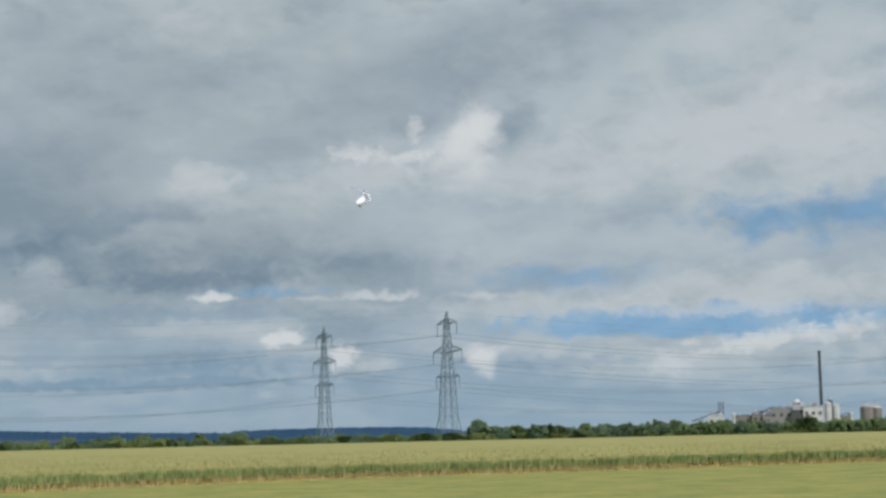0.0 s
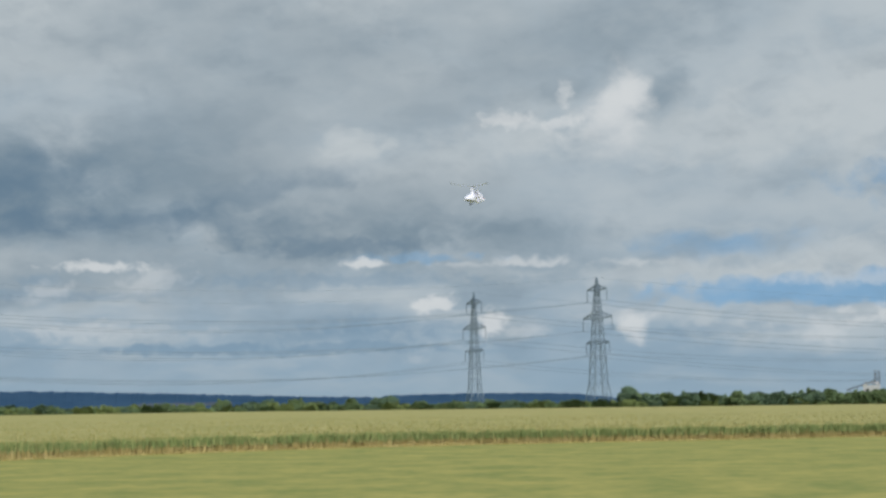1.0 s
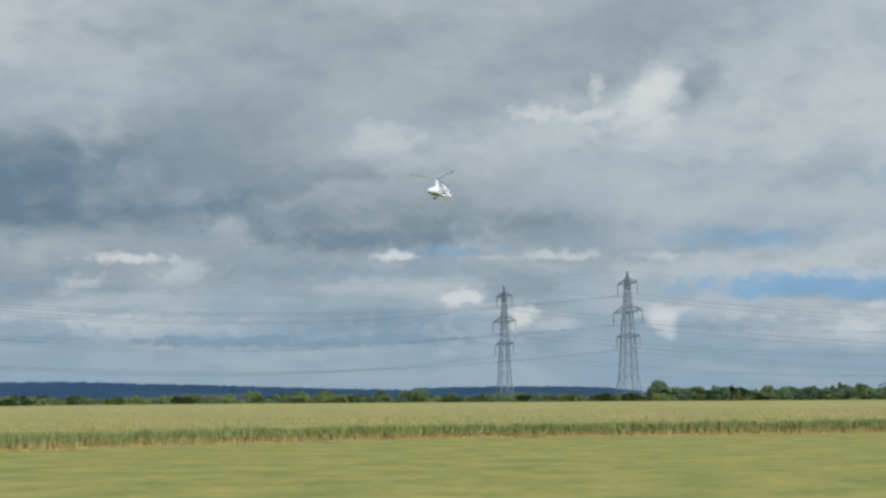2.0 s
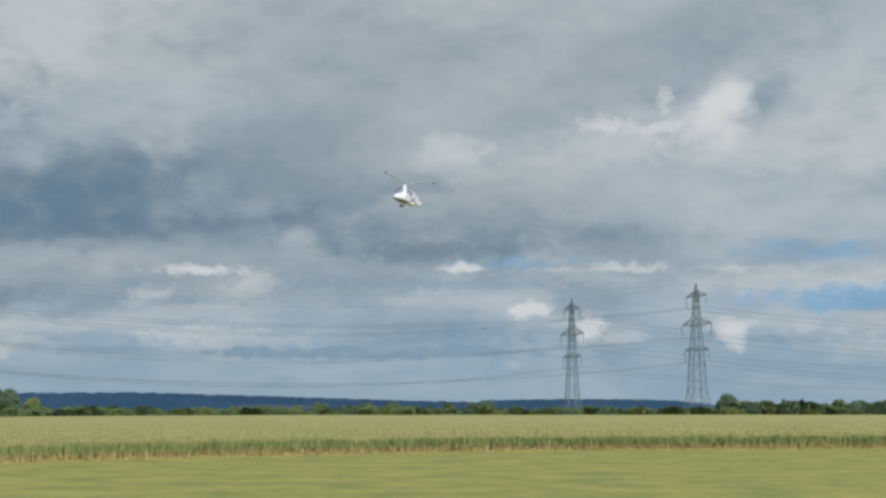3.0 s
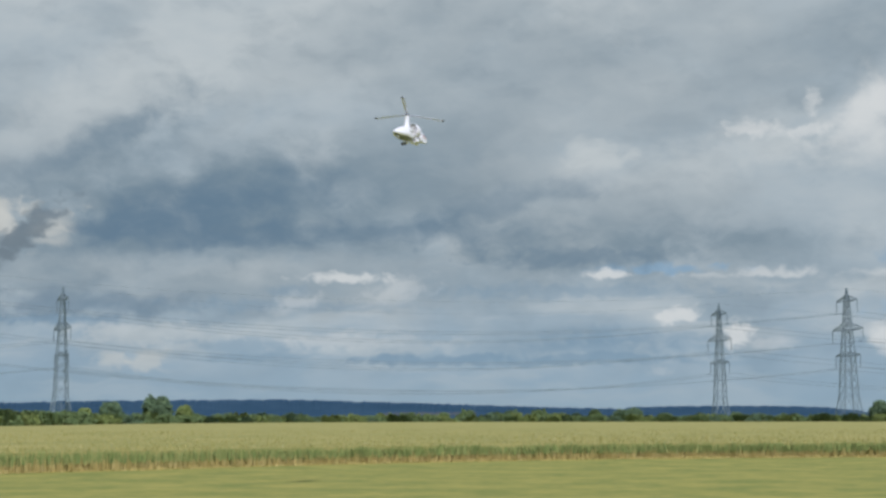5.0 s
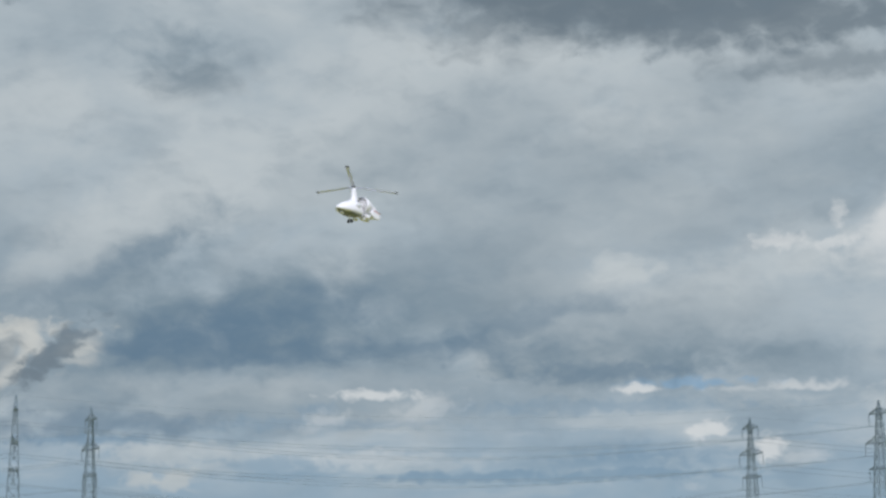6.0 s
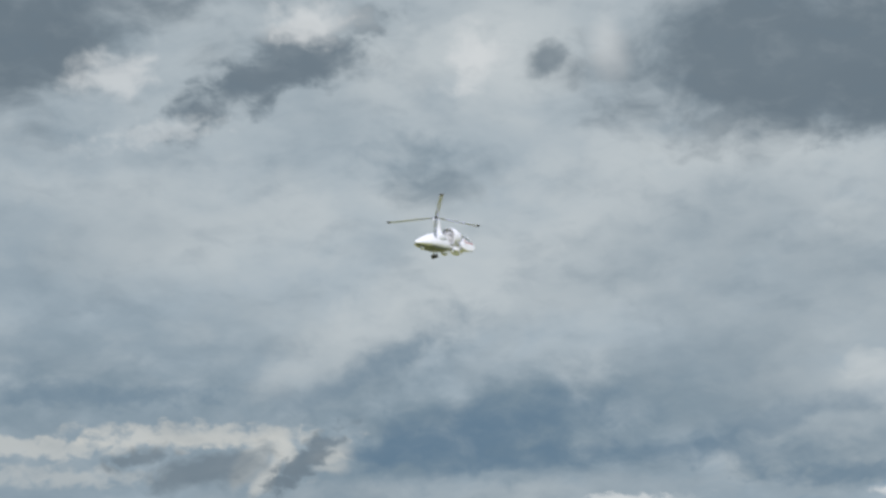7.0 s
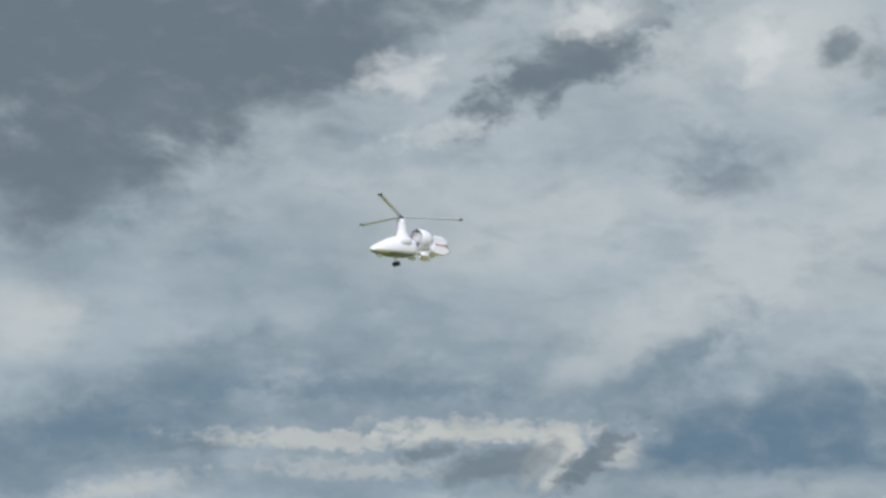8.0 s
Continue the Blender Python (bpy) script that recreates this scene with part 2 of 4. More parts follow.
cloud(-42.19, 18.12, 8.23, 2.20, 22, 0.4, 0.85, STORM)
cloud(-45.68, 15.25, 2.87, 1.15, 20, 0.1, 0.5, STORM)
cloud(-25.28, 20.13, 1.91, 0.80, 12, 0.3, 0.6, STORM)
cloud(-1.41, 17.54, 6.60, 1.15, 0, 0.3, 0.85, STORM)
# blue bands
cloud(-6.18, 2.02, 4.12, 0.18, 0, 0.4, 0.8, SLATE)
cloud(-12.43, 2.00, 2.55, 0.16, 0, 0.4, 0.7, SLATE)
cloud(-18.40, 2.10, 2.35, 0.16, 0, 0.3, 0.5, SLATE)
cloud(-11.64, 2.02, 2.55, 0.12, 0, 0.3, 0.5, SLATE)
cloud(-6.58, 2.41, 3.14, 0.31, 0, 0.2, 0.5, SLATE)
cloud(-5.79, 2.80, 1.76, 0.39, 5, 0.1, 0.4, SLATE)
cloud(-24.84, 3.35, 2.74, 0.18, -2, 0.3, 0.7, SLATE)
cloud(-16.92, 4.35, 0.78, 0.24, 0, 0.2, 0.4, SLATE)
cloud(-7.31, 4.36, 5.10, 0.27, -2, 0.2, 0.4, SLATE)
cloud(-5.03, 2.77, 3.92, 0.24, 0, 0.2, 0.4, SLATE)
cloud(6.27, 2.49, 3.92, 0.20, 0, 0.2, 0.4, SLATE)
cloud(-8.66, 1.89, 3.92, 0.14, 0, 0.3, 0.6, SLATE)
cloud(-17.24, 3.86, 5.10, 0.24, -2, 0.2, 0.4, SLATE)
cloud(-10.81, 1.99, 3.92, 0.18, 0, 0.3, 0.5, SLATE)
# dusky bases
cloud(-21.06, 6.91, 3.72, 0.67, 8, 0.1, 0.7, DUSK)
cloud(-17.46, 7.65, 3.72, 1.08, 10, 0.1, 0.4, DUSK)
cloud(-43.30, 6.54, 5.10, 0.88, 12, 0.1, 0.6, DUSK)
cloud(-39.98, 8.13, 3.72, 0.51, 14, 0.1, 0.4, DUSK)
cloud(-23.92, 9.20, 3.92, 0.51, 20, 0.1, 0.4, DUSK)
cloud(-33.94, 8.36, 5.10, 0.43, 6, 0.1, 0.4, DUSK)
cloud(-14.06, 6.47, 5.88, 0.59, 4, 0.1, 0.5, DUSK)
cloud(-9.55, 7.37, 4.51, 0.55, 10, 0.1, 0.4, DUSK)
cloud(-21.14, 7.41, 3.92, 0.71, 8, 0.1, 0.3, DUSK)
cloud(-24.48, 3.82, 4.40, 0.50, 0, 0.2, 0.6, DUSK)
cloud(-20.17, 6.46, 3.83, 0.86, 6, 0.0, 0.45, DUSK)
cloud(-6.86, 5.51, 3.25, 0.42, 0, 0.2, 0.5, DUSK)
cloud(-20.10, 7.29, 4.02, 1.15, 8, 0.0, 0.38, DUSK)
cloud(-19.95, 6.49, 4.21, 0.86, 4, 0.0, 0.35, DUSK)
cloud(-19.82, 6.30, 4.97, 0.57, 3, 0.0, 0.45, DUSK)
# bright tops
cloud(-19.91, 20.21, 0.96, 0.96, 20, 0.1, 0.6, BRIGHT)
cloud(2.85, 9.70, 1.15, 1.34, 40, 0.1, 0.5, BRIGHT)
cloud(3.45, 10.74, 0.59, 0.51, 25, 0.1, 0.64, BRIGHT)
cloud(2.58, 10.22, 1.18, 0.35, 20, 0.1, 0.34, BRIGHT)
cloud(1.30, 10.68, 0.24, 0.43, 0, 0.1, 0.59, BRIGHT)
cloud(0.97, 9.68, 0.59, 0.31, 10, 0.1, 0.59, BRIGHT)
cloud(-0.61, 9.81, 1.18, 0.31, 5, 0.1, 0.59, BRIGHT)
cloud(16.09, 11.48, 1.96, 0.59, 8, 0.1, 0.42, BRIGHT)
cloud(2.36, 9.55, 1.57, 0.43, 8, 0.1, 0.3, BRIGHT)
cloud(-5.81, 4.94, 0.71, 0.18, 6, 0.25, 0.85, BRIGHT)
cloud(-3.41, 3.50, 0.70, 0.27, 8, 0.45, 0.85, BRIGHT)
cloud(-1.46, 2.80, 0.46, 0.42, 0, 0.4, 0.9, BRIGHT)
cloud(-0.37, 2.57, 0.98, 0.27, 5, 0.1, 0.42, BRIGHT)
cloud(3.64, 2.57, 0.58, 0.60, 0, 0.45, 0.9, BRIGHT)
cloud(9.94, 2.34, 0.90, 0.39, 0, 0.25, 0.68, BRIGHT)
cloud(13.02, 3.08, 2.16, 0.33, 10, 0.25, 0.68, BRIGHT)
cloud(15.85, 3.41, 1.37, 0.43, 8, 0.1, 0.59, BRIGHT)
cloud(10.55, 3.03, 0.43, 0.20, 0, 0.1, 0.59, BRIGHT)
cloud(-4.08, 1.59, 0.51, 0.18, 0, 0.1, 0.34, BRIGHT)
cloud(-2.47, 4.86, 0.98, 0.10, 0, 0.1, 0.34, BRIGHT)
cloud(3.61, 4.87, 1.37, 0.12, -3, 0.1, 0.34, BRIGHT)
cloud(-0.32, 4.86, 1.37, 0.10, 0, 0.1, 0.21, BRIGHT)
cloud(11.93, 4.14, 3.92, 0.27, 3, 0.1, 0.42, BRIGHT)
cloud(-14.90, 4.81, 1.41, 0.18, 3, 0.25, 0.81, BRIGHT)
cloud(-0.05, 4.94, 1.37, 0.18, 0, 0.1, 0.51, BRIGHT)
cloud(-13.10, 4.38, 1.37, 0.43, 10, 0.1, 0.38, BRIGHT)
cloud(-16.68, 3.96, 0.98, 0.31, 8, 0.1, 0.42, BRIGHT)
cloud(-15.16, 2.63, 2.16, 0.31, 4, 0.1, 0.34, BRIGHT)
cloud(3.06, 10.26, 1.18, 1.08, 40, 0.1, 0.77, BRIGHT)
cloud(-0.93, 9.86, 0.78, 0.35, 5, 0.1, 0.51, BRIGHT)
cloud(-32.75, 19.30, 1.67, 0.82, 18, 0.25, 0.68, BRIGHT)
cloud(-25.58, 21.29, 1.67, 0.71, -10, 0.2, 0.85, BRIGHT)
cloud(-31.18, 17.36, 2.35, 0.43, 12, 0.1, 0.38, BRIGHT)
cloud(-19.36, 20.03, 1.47, 0.88, 20, 0.15, 0.6, BRIGHT)
cloud(-14.70, 20.75, 0.78, 1.37, -10, 0.1, 0.51, BRIGHT)
wisps = wnoise(MIDDLING, 0.7, 6.0, 0.55, (0.7, 1.5, 1), -24)
air = blend(graded(wisps.outputs[0], 0.5, 0.8, 0.0, 0.09), air, PALE)
air = blend(graded(wisps.outputs[0], 0.5, 0.2, 0.0, 0.16), air, tone(100, 120, 136))
air = blend(graded(height, 3.4, 0.0, 0.0, 0.75), air, tone(145, 167, 183))      # the thick air low down
background = wnode("ShaderNodeBackground")
background.inputs[1].default_value = 1.0
world_out = wnode("ShaderNodeOutputWorld")
wt.links.new(air, background.inputs[0])
wt.links.new(background.outputs[0], world_out.inputs[0])

sun = new("sun", bpy.data.lights.new("sun", "SUN"))
sun.data.energy, sun.data.angle, sun.data.color = 3.3, radians(1.5), (1.0, 0.975, 0.94)
sun.matrix_world = look((1000 * math.sin(radians(SUN_AZ)) * math.cos(radians(SUN_EL)), 1000 * math.cos(radians(SUN_AZ)) * math.cos(radians(SUN_EL)), 1000 * math.sin(radians(SUN_EL))), (0, 0, 0))


# ---- helpers of this scene ----
def at(azimuth, distance, z=0.0):
    """A place by its compass degrees (from +y towards +x) and distance from the camera's foot."""
    return Vector((distance * math.sin(radians(azimuth)), distance * math.cos(radians(azimuth)), z))


def mesh_of(name, bm, material, smooth=False):
    me = bpy.data.meshes.new(name)
    bm.to_mesh(me)
    bm.free()
    if smooth:
        me.polygons.foreach_set("use_smooth", [True] * len(me.polygons))
    for m in (material if isinstance(material, (list, tuple)) else [material]):
        me.materials.append(m)
    return me


def part(name, bm, material, parent=None, label="", smooth=False):
    ob = new(name, mesh_of(name, bm, material, smooth))
    if parent is not None:
        ob.parent = parent
    if label:
        ob["label"] = label
    return ob


def box(bm, x, y, z, sx, sy, sz, rz=0.0):
    m = pose(x, y, z, 0, 0, rz) @ Matrix.Diagonal((sx, sy, sz, 1))
    return bmesh.ops.create_cube(bm, size=1.0, matrix=m)["verts"]


def bar(bm, a, b, w, w2=None, sides=4):
    """A straight member from a to b."""
    a, b = Vector(a), Vector(b)
    d = b - a
    m = Matrix.Translation((a + b) / 2) @ d.to_track_quat("Z", "Y").to_matrix().to_4x4() @ Matrix.Rotation(math.pi / 4, 4, "Z")
    bmesh.ops.create_cone(bm, cap_ends=True, segments=sides, radius1=w * 0.7, radius2=(w2 or w) * 0.7, depth=d.length, matrix=m)


def lathe(bm, profile, segments, m=Matrix.Identity(4), sx=1.0, sy=1.0):
    """A closed form turned about z from (radius, height) pairs."""
    rings = []
    for r, h in profile:
        rings.append([bm.verts.new(m @ Vector((r * sx * math.cos(k * math.tau / segments), r * sy * math.sin(k * math.tau / segments), h))) for k in range(segments)])
    for lower, upper in zip(rings, rings[1:]):
        for k in range(segments):
            bm.faces.new((lower[k], lower[(k + 1) % segments], upper[(k + 1) % segments], upper[k]))
    bm.faces.new(list(reversed(rings[0])))
    bm.faces.new(rings[-1])


# ---- materials ----
def material(name, colour, second=None, scale=1.0, rough=0.8, metal=0.0, bump=0.0, detail=6.0, fine=0.0, spread=0.15, stretch=(1, 1, 1), emit=0.0, gloss=0.5):
    """Two colours mixed by noise at two scales, with fine relief. Scale: metres of the larger pattern."""
    m = bpy.data.materials.new(name)
    m.use_nodes = True
    t = m.node_tree
    b = t.nodes["Principled BSDF"]
    b.inputs["Roughness"].default_value, b.inputs["Metallic"].default_value = rough, metal
    b.inputs["Specular IOR Level"].default_value = gloss
    second = second or tuple(c * 0.75 for c in colour)
    coords = t.nodes.new("ShaderNodeTexCoord")
    mapping = t.nodes.new("ShaderNodeMapping")
    mapping.inputs["Scale"].default_value = stretch
    t.links.new(coords.outputs["Object"], mapping.inputs[0])
    coarse, grain = t.nodes.new("ShaderNodeTexNoise"), t.nodes.new("ShaderNodeTexNoise")
    coarse.inputs["Scale"].default_value, coarse.inputs["Detail"].default_value = 1.0 / scale, detail
    grain.inputs["Scale"].default_value, grain.inputs["Detail"].default_value = 1.0 / (fine or scale * 0.12), 4.0
    for n in (coarse, grain):
        t.links.new(mapping.outputs[0], n.inputs["Vector"])
    both = t.nodes.new("ShaderNodeMix")
    both.inputs[0].default_value = 0.4
    t.links.new(coarse.outputs[0], both.inputs[2])
    t.links.new(grain.outputs[0], both.inputs[3])
    ramp = t.nodes.new("ShaderNodeValToRGB")
    ramp.color_ramp.elements[0].position, ramp.color_ramp.elements[1].position = 0.5 - spread, 0.5 + spread
    ramp.color_ramp.elements[0].color, ramp.color_ramp.elements[1].color = (*second, 1), (*colour, 1)
    t.links.new(both.outputs[0], ramp.inputs[0])
    t.links.new(ramp.outputs[0], b.inputs["Base Color"])
    if emit:
        t.links.new(ramp.outputs[0], b.inputs["Emission Color"])
        b.inputs["Emission Strength"].default_value = emit
    if bump:
        bm_ = t.nodes.new("ShaderNodeBump")
        bm_.inputs["Strength"].default_value, bm_.inputs["Distance"].default_value = 0.6, bump
        t.links.new(grain.outputs[0], bm_.inputs["Height"])
        t.links.new(bm_.outputs[0], b.inputs["Normal"])
    return m


MOWN = material("mown_grass", (0.325, 0.30, 0.095), (0.175, 0.205, 0.063), scale=2.4, rough=0.9, bump=0.02, fine=0.5, spread=0.13, stretch=(1.3, 1.0, 1.0), gloss=0.1)
CROP = material("ripening_crop", (0.36, 0.325, 0.135), (0.255, 0.255, 0.095), scale=7.0, rough=0.9, bump=0.05, fine=0.5, spread=0.1, gloss=0.1)
# far hills: the blue of distant haze is put into the base colour
HILL = material("haze_blue_wooded_hill", (0.040, 0.080, 0.138), (0.026, 0.060, 0.110), scale=160.0, rough=1.0, fine=30.0, gloss=0.0)
# pylon steel, with the bluish haze before it mixed into the colour
STEEL = material("hazed_galvanised_steel", (0.21, 0.28, 0.36), (0.16, 0.215, 0.28), scale=2.0, rough=0.6, metal=0.15)
WIRE = material("weathered_conductor", (0.19, 0.25, 0.32), (0.15, 0.20, 0.25), scale=3.0, rough=0.6, metal=0.3)
BARK = material("bark", (0.09, 0.07, 0.05), scale=0.5, rough=0.95)
SHELL = material("white_gloss_paint", (0.83, 0.84, 0.98), (0.78, 0.79, 0.93), scale=0.3, rough=0.3)
DARK = material("black_plastic", (0.03, 0.03, 0.032), (0.02, 0.02, 0.02), scale=0.1, rough=0.5)

# ---- ground and fields ----
bm = bmesh.new()
bmesh.ops.create_circle(bm, cap_ends=True, segments=96, radius=4700)
ground = tagged(part("ground", bm, MOWN), "flat mown grass field reaching to the horizon", kind="structure")

EDGE_SLOPE, EDGE_Y, CROP_H = 0.42, 75.5, 0.69      # the crop's near edge: y = EDGE_Y + EDGE_SLOPE * x
FAR_EDGE = ((-40, 150), (-32, 200), (-27, 235), (-24, 300), (-20, 400), (-12, 500), (0, 520), (12, 540), (24, 560), (34, 600))


def edge_y(x):
    bend = min(19.0, max(0.0, -2 - x))      # the edge curves nearer towards the west, then runs straight
    return EDGE_Y + EDGE_SLOPE * x - 0.033 * bend ** 2 - 1.25 * max(0.0, -21 - x)


def near_distance(azimuth):
    """How far the crop's edge is in that direction."""
    near, far = 20.0, 200.0
    for _ in range(24):
        d = (near + far) / 2
        p = at(azimuth, d)
        near, far = (d, far) if p.y < edge_y(p.x) else (near, d)
    return near


def far_distance(azimuth):
    return float(np.interp(azimuth, [a for a, _ in FAR_EDGE], [d for _, d in FAR_EDGE]))


def crop_field():
    """The standing crop as one thick sheet with an uneven top."""
    bm = bmesh.new()
    grid = []
    for i in range(75):
        a = -40 + i
        n, f = near_distance(a) + 0.5, far_distance(a)
        column = []
        for k in range(25):
            p = at(a, n + (f - n) * (k / 24) ** 2.2)
            rise = 0.03 * noise.noise(p * 0.35) + 0.05 * noise.noise(p * 0.05)
            column.append(bm.verts.new((p.x, p.y, CROP_H - 0.05 + rise)))
        grid.append(column)
    for i in range(74):
        for k in range(24):
            bm.faces.new((grid[i][k], grid[i + 1][k], grid[i + 1][k + 1], grid[i][k + 1]))
    feet = [bm.verts.new((c[0].co.x, c[0].co.y, 0)) for c in grid]
    for i in range(74):
        bm.faces.new((feet[i], feet[i + 1], grid[i + 1][0], grid[i][0]))
    return tagged(part("crop_field", bm, CROP), "ripening green-gold cereal crop standing beside mown grass", "crop", kind="stuff")


crop_field()


def blades(name, material, places, label, category):
    """Many thin upright leaves or stalks, each a narrow bent strip: (x, y, z, height, width, lean)."""
    verts, faces = [], []
    for x, y, z, h, w, lean in places:
        a = random.uniform(0, math.tau)
        cx, cy = math.cos(a) * w / 2, math.sin(a) * w / 2
        b = random.uniform(0, math.tau)
        lx, ly = math.cos(b) * lean, math.sin(b) * lean
        n = len(verts)
        verts += [(x - cx, y - cy, z), (x + cx, y + cy, z), (x + cx + lx * 0.4, y + cy + ly * 0.4, z + h * 0.6), (x - cx + lx * 0.4, y - cy + ly * 0.4, z + h * 0.6), (x + lx, y + ly, z + h)]
        faces += [(n, n + 1, n + 2, n + 3), (n + 3, n + 2, n + 4)]
    me = bpy.data.meshes.new(name)
    me.from_pydata(verts, [], faces)
    me.materials.append(material)
    return tagged(new(name, me), label, category, kind="stuff")


def island_material(name, colours, rough=0.85):
    """Each leaf or stalk takes its own tint out of a short range."""
    m = bpy.data.materials.new(name)
    m.use_nodes = True
    t = m.node_tree
    b = t.nodes["Principled BSDF"]
    b.inputs["Roughness"].default_value, b.inputs["Specular IOR Level"].default_value = rough, 0.15
    g = t.nodes.new("ShaderNodeNewGeometry")
    r = t.nodes.new("ShaderNodeValToRGB")
    for k, c in enumerate(colours):
        e = r.color_ramp.elements[k] if k < 2 else r.color_ramp.elements.new(1.0)
        e.position, e.color = k / (len(colours) - 1), (*c, 1)
    t.links.new(g.outputs["Random Per Island"], r.inputs[0])
    t.links.new(r.outputs[0], b.inputs["Base Color"])
    return m


STALK = island_material("straw_stalks", [(0.52, 0.40, 0.17), (0.40, 0.33, 0.13), (0.60, 0.49, 0.25)])
EAR = island_material("green_ears", [(0.245, 0.305, 0.115), (0.165, 0.225, 0.085), (0.37, 0.39, 0.17)])
EAR_TOP = island_material("ripening_ears", [(0.34, 0.31, 0.125), (0.25, 0.255, 0.095), (0.42, 0.38, 0.18)])

rng = random.Random(5)


def along_edge(count, depth, z, h, w, lean, gaps=0.0):
    rows = []
    while len(rows) < count:
        x = rng.uniform(-32, 34)
        clump = noise.noise(Vector((x * 2.1, 0.3, 7))) + 0.6 * noise.noise(Vector((x * 0.5, 4, 1)))
        if rng.random() < gaps * max(0, 0.5 - clump):
            continue
        back = rng.random() ** 1.5 * depth
        rows.append((x, edge_y(x) + back, (z + 0.02 * clump + rng.uniform(-0.07, 0.05)) if z > 0 else 0.0, h * rng.uniform(0.75, 1.2) * (1 + 0.12 * clump), w * rng.uniform(0.6, 1.4), lean * rng.random()))
    return rows


blades("straw_stalks", STALK, along_edge(14000, 0.35, 0.0, 0.40, 0.018, 0.05), "golden straw-coloured lower stalks along the crop's edge", "crop")
blades("green_ears", EAR, along_edge(17000, 0.25, 0.27, 0.37, 0.026, 0.08, 0.25), "grey-green leaves and ears of the standing crop", "crop")


def along_verge(count):
    """Rough dry grass in an uneven strip before the crop."""
    rows = []
    for _ in range(count):
        x = rng.uniform(-32, 34)
        reach = 0.9 + 1.2 * noise.noise(Vector((x * 0.45, 2, 9))) + 0.5 * noise.noise(Vector((x * 2.0, 5, 1)))
        rows.append((x, edge_y(x) - max(0.05, reach) * rng.random(), 0.0, 0.10 * rng.uniform(0.4, 1.4), 0.03 * rng.uniform(0.6, 1.5), 0.07 * rng.random()))
    return rows


DRY = island_material("dry_verge_grass", [(0.46, 0.36, 0.15), (0.36, 0.31, 0.115), (0.53, 0.43, 0.21)])
blades("verge_grass", DRY, along_verge(9000), "rough dry tan grass along the crop's foot", "grass")


def over_field(count):
    rows = []
    for _ in range(count):
        a = rng.uniform(-34, 20)
        n = near_distance(a)
        d = n + 0.5 + 95 * rng.random() ** 1.7
        p = at(a, d)
        rows.append((p.x, p.y, CROP_H - 0.10, 0.15 * rng.uniform(0.7, 1.35), 0.03 * rng.uniform(0.6, 1.5), 0.06 * rng.random()))
    return rows


blades("crop_ears", EAR_TOP, over_field(26000), "pale gold ripening ears over the crop's top", "crop")


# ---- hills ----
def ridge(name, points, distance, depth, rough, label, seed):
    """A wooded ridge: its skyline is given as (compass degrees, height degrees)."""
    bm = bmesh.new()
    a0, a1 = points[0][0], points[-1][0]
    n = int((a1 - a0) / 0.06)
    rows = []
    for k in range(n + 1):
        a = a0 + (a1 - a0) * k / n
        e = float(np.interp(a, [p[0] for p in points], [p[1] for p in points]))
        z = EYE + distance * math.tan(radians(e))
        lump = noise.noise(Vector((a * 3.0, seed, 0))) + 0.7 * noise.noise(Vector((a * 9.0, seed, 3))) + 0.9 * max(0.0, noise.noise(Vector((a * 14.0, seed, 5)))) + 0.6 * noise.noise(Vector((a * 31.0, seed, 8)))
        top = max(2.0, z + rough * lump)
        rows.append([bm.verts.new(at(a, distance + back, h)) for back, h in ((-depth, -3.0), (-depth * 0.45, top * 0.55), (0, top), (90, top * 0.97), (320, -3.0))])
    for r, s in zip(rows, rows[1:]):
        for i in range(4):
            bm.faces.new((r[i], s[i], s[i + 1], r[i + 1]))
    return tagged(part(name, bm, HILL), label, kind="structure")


ridge("backdrop_hill_west", [(-75, 0.2), (-45, 0.32), (-30, 0.42), (-24, 0.58), (-20, 0.62), (-17, 0.64), (-12, 0.50), (-8, 0.37), (-5, 0.30), (-3, 0.12)], 4000, 500, 2.6, "long low wooded hill, painted haze blue", 1)
ridge("backdrop_hill_north", [(-5.6, 0.10), (-5.2, 0.36), (-3, 0.41), (-1, 0.41), (1.2, 0.37), (2.4, 0.26), (3.4, 0.08), (12, 0.05), (40, 0.05)], 3600, 500, 2.0, "second low wooded hill, painted haze blue", 2)

bm = bmesh.new()
for a0, a1, h0, h1 in ((-13.6, -10.4, 0.10, 0.21),):
    for k in range(16):
        a, b = a0 + (a1 - a0) * k / 16, a0 + (a1 - a0) * (k + 1) / 16
        t0, t1 = (h1 if 1 < k else h1 - 0.05), (h1 - 0.02 * (k % 3))
        lo, hi = 2900, 3300
        vs = [bm.verts.new(at(x, d, EYE + d * math.tan(radians(h)))) for x, d, h in ((a, lo, h0), (b, lo, h0), (b, hi, t1), (a, hi, t0))]
        bm.faces.new(vs)
    bmesh.ops.remove_doubles(bm, verts=bm.verts, dist=0.5)
STUBBLE = material("far_pale_field", (0.095, 0.11, 0.13), (0.07, 0.09, 0.115), scale=60.0, rough=0.95, gloss=0.0)
tagged(part("ground_field_pale", bm, STUBBLE), "pale cut field on the far hill's foot", kind="structure")


# ---- trees and hedges ----
LEAVES = [island_material("leaf_green", [(0.135, 0.195, 0.09), (0.10, 0.155, 0.075), (0.18, 0.235, 0.10)]),
          island_material("leaf_light_green", [(0.19, 0.24, 0.085), (0.14, 0.19, 0.07), (0.24, 0.285, 0.105)]),
          island_material("leaf_dark_green", [(0.105, 0.165, 0.10), (0.08, 0.13, 0.085), (0.14, 0.20, 0.11)])]


